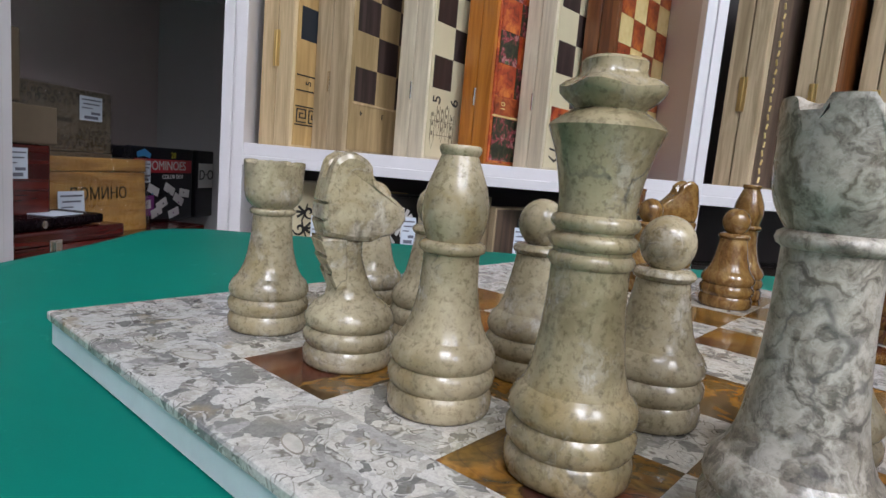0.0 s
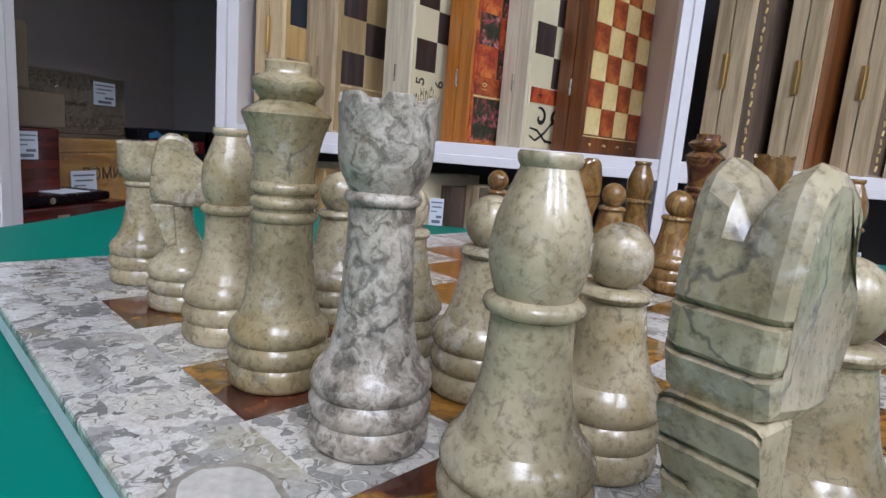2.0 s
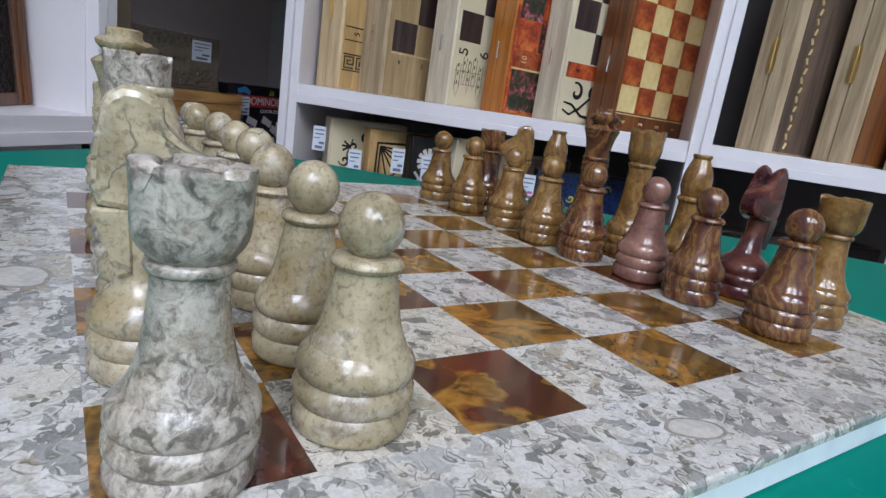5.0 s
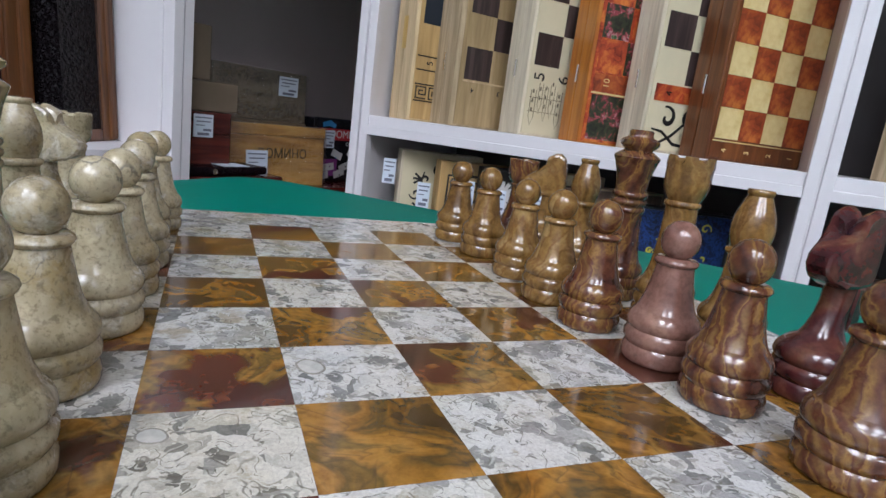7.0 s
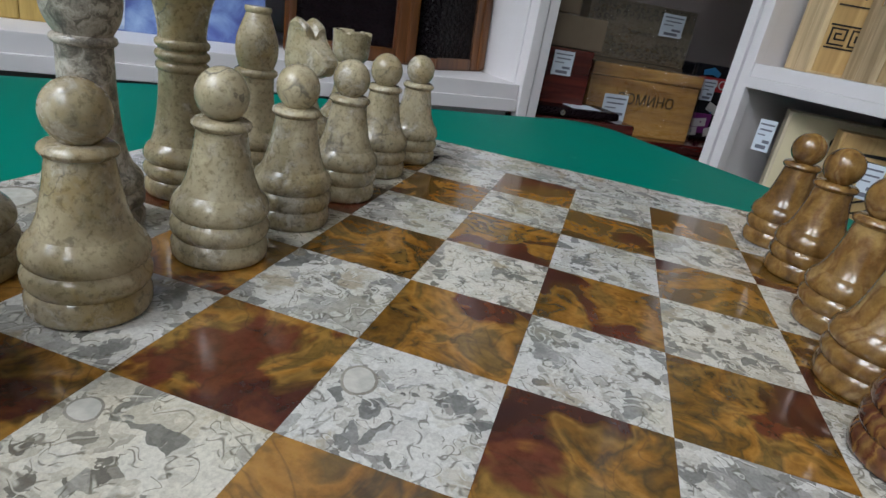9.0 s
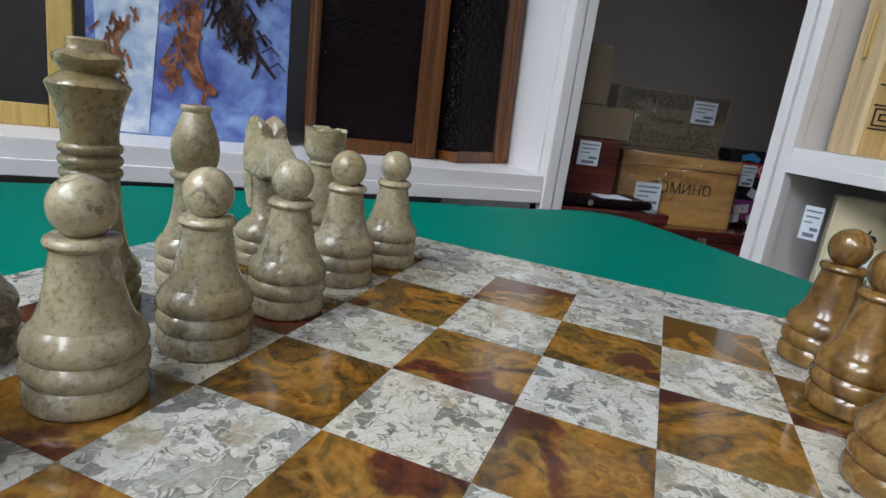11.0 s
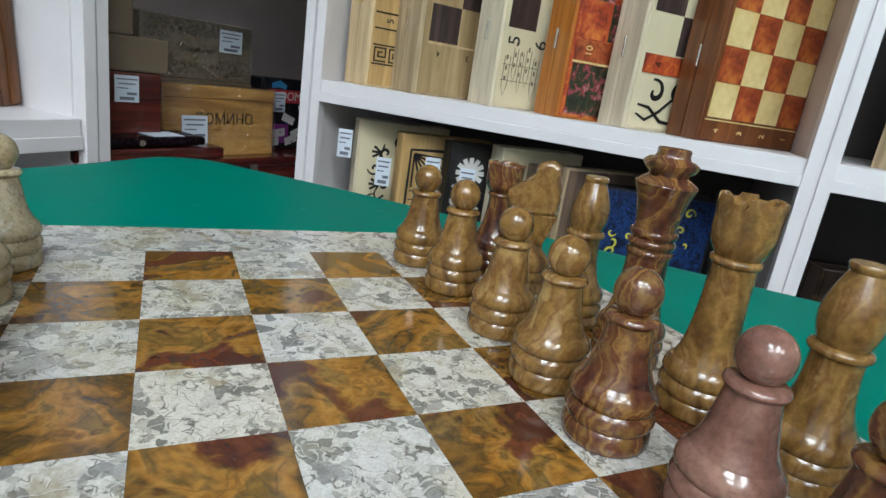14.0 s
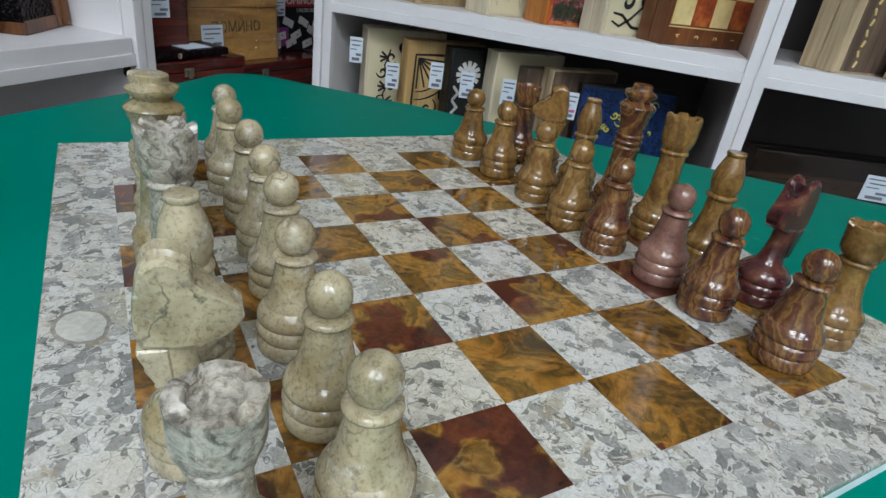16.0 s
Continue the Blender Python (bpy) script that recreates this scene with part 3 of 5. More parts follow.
def chessboard():
    t = thing("chessboard", pose(0, 0, CLOTH + 0.0006), "square stone chessboard, fossil limestone with amber onyx squares, on green cloth", "chessboard")
    up = TOP - CLOTH - 0.0006
    part("slab", box(BX0 + 0.0012, BX1 - 0.0012, BY0 + 0.0012, BY1 - 0.0012, 0, up - 0.003), EDGE, t, "sawn pale stone slab under the squares")
    e = 4 * S
    for name, b in (("border_strip", (BX0, BX1, BY0, -e)), ("border_strip", (BX0, BX1, e, BY1)), ("border_strip", (BX0, -e, -e, e)), ("border_strip", (e, BX1, -e, e))):
        bm = box(b[0], b[1], b[2], b[3], up - 0.003, up)
        rim = [ed for ed in bm.edges if all(v.co.z > up - 1e-5 for v in ed.verts) and (all(abs(v.co.x - BX0) < 1e-5 for v in ed.verts) or all(abs(v.co.x - BX1) < 1e-5 for v in ed.verts) or all(abs(v.co.y - BY0) < 1e-5 for v in ed.verts) or all(abs(v.co.y - BY1) < 1e-5 for v in ed.verts))]
        bmesh.ops.bevel(bm, geom=rim, offset=0.001, segments=2, affect="EDGES", profile=0.5)
        part(name, bm, STONE, t, "fossil limestone border, polished")
    for x, y, rx, ry, turn in SHELLS:
        bm = bmesh.new()
        turns = [(math.cos(q * math.pi / 16), math.sin(q * math.pi / 16)) for q in range(32)]
        rim = [1 + 0.12 * noise.noise(Vector((a, b, x * 90))) + 0.06 * noise.noise(Vector((3 * a, 3 * b, x * 50))) for a, b in turns]
        ring = [bm.verts.new((rx * k * math.cos(q * math.pi / 16), ry * k * math.sin(q * math.pi / 16), 0)) for q, k in enumerate(rim)]
        bm.faces.new(ring)
        part("fossil_shell", bm, SHELL_DARK, t, "dark outline of a fossil shell", at=pose(x, y, up + 0.00009, 0, 0, turn))
        bm = bmesh.new()
        bm.faces.new([bm.verts.new((rx * 0.86 * k * math.cos(q * math.pi / 16), ry * 0.84 * k * math.sin(q * math.pi / 16), 0)) for q, k in enumerate(rim)])
        part("fossil_shell", bm, SHELL_PALE, t, "pale filling of a fossil shell", at=pose(x, y, up + 0.00016, 0, 0, turn))
    half = S / 2 - 0.00002
    light = mesh_of("square", box(-half, half, -half, half, -0.003, 0), STONE_TILE)
    dark = mesh_of("square", box(-half, half, -half, half, -0.003, 0), ONYX)
    rng = random.Random(5)
    for i in range(8):
        for j in range(8):
            ob = new("square", dark if (i + j) % 2 else light)
            ob.parent = t
            ob.matrix_basis = pose((i - 3.5) * S, (j - 3.5) * S, up + rng.uniform(-0.00003, 0.00003), 0, 0, rng.choice((0, 90, 180, 270)))
    return t


chessboard()

# ---------------------------------------------------------------- chessmen
R = 0.0129


def foot():
    """The ringed foot that all the men share, up to the shoulder."""
    return [(R * 0.92, 0.0), (R * 0.97, 0.0005), (R, 0.0016), (R * 1.0, 0.0042), (R * 0.955, 0.0055), (R * 0.925, 0.0060), (R * 0.96, 0.0066), (R * 1.015, 0.0078), (R * 1.015, 0.0098), (R * 0.955, 0.0110), (R * 0.92, 0.0115), (R * 0.965, 0.0121), (R * 1.005, 0.0134), (R * 0.99, 0.0150), (R * 0.93, 0.0166), (R * 0.86, 0.0176), (R * 0.81, 0.0183)]


def notch(bm, centre_gap, count, z0, depth, width, turn=0.0):
    """Saw notches down into a crown."""
    for v in bm.verts:
        if v.co.z > z0 and math.hypot(v.co.x, v.co.y) > centre_gap:
            a = (math.atan2(v.co.y, v.co.x) + turn) * count / (2 * math.pi) % 1.0
            k = 1 - abs(a - 0.5) / width
            if k > 0:
                v.co.z -= depth * min(1, k * 1.6)


def stem(*points):
    return lathe(spline([(R * 0.81, 0.0183), *points]), 44)


def collar(r, z, h=0.0028):
    return lathe([(r * 0.84, z), (r * 0.95, z + h * 0.18), (r, z + h * 0.45), (r * 0.97, z + h * 0.75), (r * 0.84, z + h)], 44)


def pawn():
    r, zc = 0.0068, 0.0427
    ball = [(R * 0.49, 0.0362)] + [(max(r * math.cos(radians(-62 + 152 * k / 14)), 0), zc + r * math.sin(radians(-62 + 152 * k / 14))) for k in range(15)]
    ball[-1] = (0, zc + r)
    return [("stem", stem((R * 0.70, 0.0215), (R * 0.61, 0.0260), (R * 0.525, 0.0320), (R * 0.505, 0.0342))), ("collar", collar(R * 0.595, 0.0341)), ("head", lathe(ball, 44))]


def bishop():
    h = spline([(R * 0.49, 0.0410), (R * 0.59, 0.0450), (R * 0.615, 0.0485), (R * 0.57, 0.0530), (R * 0.43, 0.0580), (R * 0.34, 0.0610)])
    h += [(R * 0.38, 0.0618), (R * 0.39, 0.0628), (R * 0.36, 0.0634), (0, 0.0634)]
    return [("stem", stem((R * 0.67, 0.0225), (R * 0.56, 0.0290), (R * 0.525, 0.0360), (R * 0.53, 0.0384))), ("collar", collar(R * 0.635, 0.0382, 0.003)), ("head", lathe(h, 44))]


def rook():
    h = spline([(R * 0.51, 0.0416), (R * 0.66, 0.0440), (R * 0.72, 0.0470), (R * 0.73, 0.0520), (R * 0.755, 0.0565)])
    h += [(R * 0.74, 0.0572), (R * 0.66, 0.0574), (R * 0.50, 0.0573), (R * 0.44, 0.0566), (R * 0.42, 0.0545), (0, 0.0540)]
    bm = lathe(h, 64)
    notch(bm, R * 0.47, 4, 0.0562, 0.0034, 0.2, 0.4)
    for v in bm.verts:
        if v.co.z > 0.0555:
            v.co.z += 0.0004 * noise.noise(v.co * 320)
    return [("stem", stem((R * 0.67, 0.0220), (R * 0.56, 0.0280), (R * 0.50, 0.0350), (R * 0.49, 0.0392))), ("collar", collar(R * 0.57, 0.0390, 0.0027)), ("tower", bm)]


def queen():
    h = spline([(R * 0.52, 0.0532), (R * 0.68, 0.0570), (R * 0.74, 0.0610), (R * 0.745, 0.0660), (R * 0.77, 0.0715)])
    h += [(R * 0.76, 0.0722), (R * 0.69, 0.0722), (R * 0.56, 0.0712), (R * 0.45, 0.0698), (0, 0.0690)]
    bm = lathe(h, 64)
    notch(bm, R * 0.6, 6, 0.0708, 0.0038, 0.24)
    return [("stem", stem((R * 0.69, 0.0225), (R * 0.60, 0.0300), (R * 0.545, 0.0400), (R * 0.53, 0.0506))), ("collar", collar(R * 0.62, 0.0505, 0.003)), ("crown", bm)]


def king():
    cup = lathe(spline([(R * 0.57, 0.0524), (R * 0.60, 0.0570), (R * 0.70, 0.0630), (R * 0.83, 0.0676)]) + [(R * 0.85, 0.0683), (R * 0.82, 0.0690), (R * 0.66, 0.0704), (R * 0.52, 0.0716), (0, 0.0718)], 48)
    top = lathe([(R * 0.48, 0.0708), (R * 0.54, 0.0722), (R * 0.64, 0.0734), (R * 0.71, 0.0744), (R * 0.72, 0.0758), (R * 0.62, 0.0768), (R * 0.49, 0.0776), (R * 0.45, 0.0786), (R * 0.46, 0.0804), (R * 0.42, 0.0810), (R * 0.2, 0.0807), (0, 0.0806)], 24)
    for v in top.verts:
        a = math.atan2(v.co.y, v.co.x)
        if 0.0730 < v.co.z < 0.0772:
            k = 1 + 0.09 * math.cos(4 * a)
            v.co.x, v.co.y = v.co.x * k, v.co.y * k
            v.co.z += 0.0005 * math.cos(4 * a + 0.6)
        elif v.co.z > 0.0772:
            k = 1 + 0.07 * math.cos(4 * a + 0.4)
            v.co.x, v.co.y = v.co.x * k, v.co.y * k
    return [("stem", stem((R * 0.71, 0.0230), (R * 0.63, 0.0310), (R * 0.59, 0.0390), (R * 0.58, 0.0530))), ("collar", collar(R * 0.655, 0.0418, 0.0034)), ("collar", collar(R * 0.67, 0.0454, 0.0034)), ("collar", collar(R * 0.665, 0.0490, 0.0034)), ("cup", cup), ("crown", top)]


def knight():
    """A horse's head cut from a slab over a curved neck: saw cuts down the mane, blunt muzzle, two ears with a groove between."""
    neck = bmesh.new()
    rings = []
    for z, cy, rx, ry in ((0.0180, 0.0, 0.81 * R, 0.81 * R), (0.0192, 0.0, 0.73 * R, 0.74 * R), (0.0208, -0.0002, 0.0068, 0.0076), (0.0235, -0.0008, 0.0056, 0.0066), (0.0275, -0.0022, 0.0050, 0.0060), (0.0325, -0.0036, 0.0048, 0.0058), (0.0372, -0.0042, 0.0050, 0.0062), (0.0410, -0.0042, 0.0052, 0.0064)):
        rings.append([neck.verts.new((rx * math.cos(a), cy + ry * math.sin(a), z)) for a in (math.pi * k / 16 for k in range(32))])
    for a, b in zip(rings, rings[1:]):
        for k in range(32):
            neck.faces.new((a[k], a[(k + 1) % 32], b[(k + 1) % 32], b[k]))
    neck.faces.new(rings[0][::-1])
    neck.faces.new(rings[-1])

    def slab(outline, offs, half, groove=0.0):
        """A bevelled slab from its side outline (y, z), with a groove between the ears."""
        bm = bmesh.new()
        n = len(outline)
        cy = sum(p[0] for p in outline) / n
        cz = sum(p[1] for p in outline) / n
        loops = []
        for off in offs:
            inset = 1.0 if abs(off) < 0.8 else 0.955 if abs(off) < 0.95 else 0.86
            loop = []
            for y, z in outline:
                w = half * off * (1.0 if y < 0.002 else 1.0 - 0.30 * min(1, (y - 0.002) / 0.011))
                dip = groove * max(0.0, 1 - abs(off) / 0.44) if z > 0.0572 else 0.0
                loop.append(bm.verts.new((w, cy + (y - cy) * inset, cz + (z - cz) * inset - dip)))
            loops.append(loop)
        for a, b in zip(loops, loops[1:]):
            for k in range(n):
                bm.faces.new((a[k], a[(k + 1) % n], b[(k + 1) % n], b[k]))
        bmesh.ops.triangulate(bm, faces=[bm.faces.new(loops[0][::-1]), bm.faces.new(loops[-1])])
        return bm

    offs = (-1.0, -0.9, -0.7, -0.3, 0.0, 0.3, 0.7, 0.9, 1.0)
    head = [(-0.0104, 0.0392), (-0.0030, 0.0380), (0.0034, 0.0380), (0.0058, 0.0392), (0.0096, 0.0402), (0.0124, 0.0424), (0.0138, 0.0450), (0.0133, 0.0482), (0.0102, 0.0508), (0.0060, 0.0532), (0.0032, 0.0552), (0.0022, 0.0574), (0.0018, 0.0606), (0.0004, 0.0622), (-0.0030, 0.0638), (-0.0060, 0.0640), (-0.0086, 0.0622), (-0.0096, 0.0604), (-0.0104, 0.0560), (-0.0112, 0.0520), (-0.0114, 0.0496), (-0.0106, 0.0489), (-0.0116, 0.0485), (-0.0116, 0.0444), (-0.0107, 0.0437), (-0.0117, 0.0433)]
    mane = []
    z = 0.0392
    for k in range(3):
        y = -0.0114 + 0.0014 * k ** 1.3
        mane += [(y, z), (y + 0.0008, z - 0.0007), (y - 0.0002, z - 0.0011)]
        z -= 0.0052
    mane += [(-0.0062, 0.0232), (-0.0030, 0.0240), (-0.0040, 0.0392)]
    return [("neck", neck), ("head", slab(head, offs, 0.0061, 0.0046)), ("mane", slab(mane[::-1], (-1.0, -0.9, -0.7, 0.7, 0.9, 1.0), 0.0056))]


def chessmen():
    rng = random.Random(11)
    order = ("chess_rook", "chess_knight", "chess_bishop", "chess_king", "chess_queen", "chess_bishop", "chess_knight", "chess_rook")
    said = {"chess_rook": "rook with notched tower top", "chess_knight": "knight with sawn mane", "chess_bishop": "bishop with pointed bulb head", "chess_king": "king with faceted crown", "chess_queen": "queen with notched cup crown", "chess_pawn": "pawn with round ball head"}
    meshes = {}
    for key, make in (("chess_rook", rook), ("chess_knight", knight), ("chess_bishop", bishop), ("chess_king", king), ("chess_queen", queen), ("chess_pawn", pawn)):
        meshes[key] = [(name, mesh_of(name, bm, CREAM_MARBLE, True)) for name, bm in [("base", lathe(foot(), 44)), *make()]]
    for name, me in meshes["chess_knight"]:
        if name in ("head", "mane"):
            me.set_sharp_from_angle(angle=radians(18))
    named = {"c": ("cream marble", CREAM_MARBLE), "o": ("olive marble", OLIVE_MARBLE), "g": ("grey mottled marble", GREY_MARBLE), "y": ("yellow-stained marble", YELLOW_MARBLE), "h": ("honey brown onyx", HONEY_ONYX), "s": ("striped brown onyx", STRIPED_ONYX), "w": ("wine red onyx", WINE_ONYX), "m": ("mauve brown onyx", MAUVE_ONYX)}
    for j, stones, face, group in ((0, "ccyogccg", 0, "light chessmen"), (1, "cccccycc", 0, "light chessmen"), (6, "hhhhsmss", 180, "dark chessmen"), (7, "shhshhwh", 180, "dark chessmen")):
        for i in range(8):
            key = order[i] if j in (0, 7) else "chess_pawn"
            stone, mat = named[stones[i]]
            dx, dy = (d / 1000 for d in PLACE[(i, j)])
            spin = SPIN.get((i, j), face + rng.uniform(-8, 8) if key == "chess_knight" else rng.uniform(0, 360))
            t = thing(key, pose((i - 3.5) * S + dx, (j - 3.5) * S + dy, TOP + 0.0001, 0, 0, spin), f"polished {stone} chess {said[key]}", "chess piece", group)
            grow = rng.uniform(0.985, 1.015)
            t.scale = (grow, grow, rng.uniform(0.985, 1.015) * TALL.get((i, j), 1.05 if key == "chess_pawn" else 1.0))
            for name, me in meshes[key]:
                ob = new(name, me)
                ob.parent = t
                ob.material_slots[0].link = "OBJECT"
                ob.material_slots[0].material = mat


# how far each man stands off the middle of its square, in millimetres
PLACE = {
    (0, 0): (-5.5, 4), (1, 0): (-0.8, 4.6), (2, 0): (0.5, 2.2), (3, 0): (1, -0.8), (4, 0): (2.4, -0.2), (5, 0): (5.5, -0.5), (6, 0): (3.4, -4.6), (7, 0): (10, -4),
    (0, 1): (-0.8, 6.8), (1, 1): (-2.5, 3.2), (2, 1): (0, 5.2), (3, 1): (0, 4.2), (4, 1): (-1.5, 2.4), (5, 1): (1.0, -3), (6, 1): (3.2, -4.2), (7, 1): (3.5, -5.4),
    (0, 6): (-4.8, -1.6), (1, 6): (-4, 0.6), (2, 6): (4.4, 0.2), (3, 6): (6.2, -3.2), (4, 6): (2.4, -4.2), (5, 6): (1.6, 1.1), (6, 6): (-4.2, -0.8), (7, 6): (-1.6, 0.6),
    (0, 7): (3, 1), (1, 7): (-3, 1), (2, 7): (0, 1), (3, 7): (-1, 1.5), (4, 7): (-3, 1.6), (5, 7): (-4, 3.2), (6, 7): (-3.8, 1), (7, 7): (-5.5, 1.5),
}
TALL = {(6, 0): 1.03, (1, 0): 0.94, (0, 0): 0.96}
SPIN = {(6, 7): 186, (1, 7): 145, (6, 0): -8, (1, 0): -20}
chessmen()


# ---------------------------------------------------------------- shelving units
def strip_post(parent, x, z0, z1, y=0.0, w=0.028):
    """A post faced with two strips and a fine groove between them."""
    half = w / 2
    bm = box(x - half, x - 0.0012, y - 0.006, y + 0.012, z0, z1, 0.0012)
    box(x + 0.0012, x + half, y - 0.004, y + 0.012, z0, z1, 0.0012, bm)
    box(x - 0.0013, x + 0.0013, y, y + 0.012, z0, z1, 0, bm)
    return part("post", bm, WHITE, parent)


def shelf_board(parent, x0, x1, z0, z1, depth, y=0.0):
    bm = box(x0, x1, y - 0.004, y + 0.016, z0, z0 + (z1 - z0) * 0.45, 0.001)
    box(x0, x1, y - 0.0015, y + 0.016, z0 + (z1 - z0) * 0.45, z1 - 0.0002, 0.001, bm)
    part("shelf_edge", bm, WHITE, parent)
    part("shelf", box(x0, x1, y + 0.014, depth, z0 + 0.002, z1, 0.001), WHITE, parent)


def long_unit():
    t = thing("shelving_unit", SHELF, "white laminate shelving unit packed with folded chess cases", "shelves")
    for x in (-0.372, 0.217, 0.80):
        strip_post(t, x, 0.0, 2.0)
        part("side_panel", box(x - 0.010, x + 0.010, 0.012, 0.34, 0.0, 2.0), GREY_PANEL if x > 0 else WHITE, t)
    for x0, x1 in ((-0.360, 0.205), (0.229, 0.788)):
        for z in (0.10, 0.46, 0.816, 1.50):
            shelf_board(t, x0, x1, z, z + 0.028, 0.34)
    part("back_panel", box(-0.38, 0.81, 0.34, 0.35, 0.0, 2.0), SHADED_PANEL, t)


def ledge_unit():
    t = thing("display_unit", LEDGE, "white laminate display unit with framed cases on its ledge", "shelves")
    strip_post(t, 0.368, 0.0, 2.0, w=0.032)
    part("side_panel", box(0.350, 0.372, 0.012, 0.30, 0.0, 2.0), WHITE, t)
    part("side_panel", box(-1.0, -0.98, 0.0, 0.30, 0.0, 2.0), WHITE, t)
    # the upper one is out of view, set low to shade the ledge
    for z in (0.735, 1.28):
        shelf_board(t, -0.98, 0.350, z, z + 0.034, 0.30)
    part("shelf", box(-0.98, 0.350, 0.0, 0.30, 0.10, 0.13, 0.001), WHITE, t)
    part("back_panel", box(-1.0, 0.372, 0.30, 0.31, 0.76, 2.0), WHITE, t)
    # coloured dark for the shade under the ledge
    part("lower_back_panel", box(-1.0, 0.372, 0.30, 0.31, 0.0, 0.74), SHADED_PANEL, t)


def nook_unit():
    """The corner nook between the two units, with its low shelf."""
    t = thing("corner_shelf", NOOK, "dark corner nook shelf between two white units", "shelves")
    part("shelf", box(-0.26, 0.40, -0.10, 0.14, 0.585, 0.605, 0.001), WHITE, t)
    part("upper_panel", box(-0.26, 0.40, 0.142, 0.150, 0.60, 1.9), GREY_PANEL, t)
    # unseen board overhead, added to shade the upper back wall
    part("shelf", box(-0.26, 0.40, -0.22, 0.14, 1.10, 1.12, 0.001), WHITE, t)


long_unit()
ledge_unit()
nook_unit()


# ---------------------------------------------------------------- folded game cases
def game_case(m, w, t, h, spine_mat, face_mat, label, group, square=0.0, dark=None, light=None, base=0.0, cols=0, left=0.012, hinge="", phase=0, rim=None):
    """A folded case stood on end: its face looks along -y, its hinged spine along -x."""
    c = thing("game_case", m, label, "game case", group)
    gap = 0.0008
    part("front_half", box(0, w, 0, t / 2 - gap, 0, h, 0.0018), spine_mat, c)
    part("rear_half", box(0.001, w, t / 2 + gap, t, 0, h, 0.0018), spine_mat, c)
    part("face_panel", box(left * 0.5, w - 0.004, -0.0012, 0.001, 0.003, h - 0.003, 0.0004), face_mat, c, "printed front panel")
    if rim:
        bm = box(left * 0.5, w - 0.004, -0.0022, 0, 0.002, 0.005)
        box(left * 0.5, left * 0.5 + 0.003, -0.0022, 0, 0.005, h - 0.003, 0, bm)
        part("rim", bm, rim, c)
    if cols:
        dk = mesh_of("printed_square", box(0, square * 0.985, -0.0018, 0, 0, square * 0.985), dark)
        lt = mesh_of("printed_square", box(0, square * 0.985, -0.0018, 0, 0, square * 0.985), light) if light else None
        for col in range(cols):
            for row in range(int((h - base - 0.01) / square)):
                me = dk if (col + row + phase) % 2 else lt
                if me:
                    ob = new("printed_square", me)
                    ob.parent = c
                    ob.matrix_basis = pose(left + col * square, 0, base + row * square)
    if hinge:
        for z in ([0.10] if hinge == "long" else [0.075]):
            tall = 0.045 if hinge == "long" else 0.022
            wide = 0.005 if hinge == "long" else 0.0014
            bm = box(-0.0014, 0.0, t / 2 - wide, t / 2 + wide, z, z + tall, 0.0004)
            lathe([(0.0014, z), (0.0014, z + tall)], 10, bm)
            bmesh.ops.translate(bm, vec=(0, 0, 0), verts=bm.verts)
            for v in bm.verts:
                if abs(math.hypot(v.co.x, v.co.y) - 0.0014) < 1e-6:
                    v.co.y += t / 2
                    v.co.x -= 0.0012
            for k in (0.2, 0.5, 0.8):
                box(-0.0020, -0.001, t / 2 - wide * 0.8, t / 2 - wide * 0.5, z + tall * k, z + tall * k + 0.002, 0, bm)
            part("hinge" if hinge == "long" else "hook", bm, BRASS if hinge == "long" else STEEL, c, "small brass hinge" if hinge == "long" else "small wire hook")
    return c


def meander(x, z, s):
    """A Greek key drawn with straight strokes."""
    bm = bmesh.new()
    w = s * 0.10
    for a, b, c, d in ((0, 1, 0, 0.1), (0, 0.1, 0, 1), (0, 1, 0.9, 1), (0.9, 1, 0.3, 1), (0.3, 1, 0.3, 0.4), (0.3, 0.4, 0.3, 0.7), (0.3, 0.7, 0.62, 0.72)):
        plate(x + a * s, x + b * s, z + c * s, z + d * s, -0.0013, 0.0006, bm)
    plate(x - 0.002, x + 2.3 * s, z - 2 * w, z - w, -0.0013, 0.0006, bm)
    plate(x - 0.002, x + 2.3 * s, z + s + w, z + s + 2 * w, -0.0013, 0.0006, bm)
    for a, b, c, d in ((1.25, 2.25, 0, 0.1), (1.25, 1.35, 0, 1), (1.25, 2.25, 0.9, 1), (1.55, 1.65, 0.3, 0.7), (1.55, 2.25, 0.3, 0.4)):
        plate(x + a * s, x + b * s, z + c * s, z + d * s, -0.0013, 0.0006, bm)
    return bm


FLOOR_Z = 0.844
TILT = 1.5


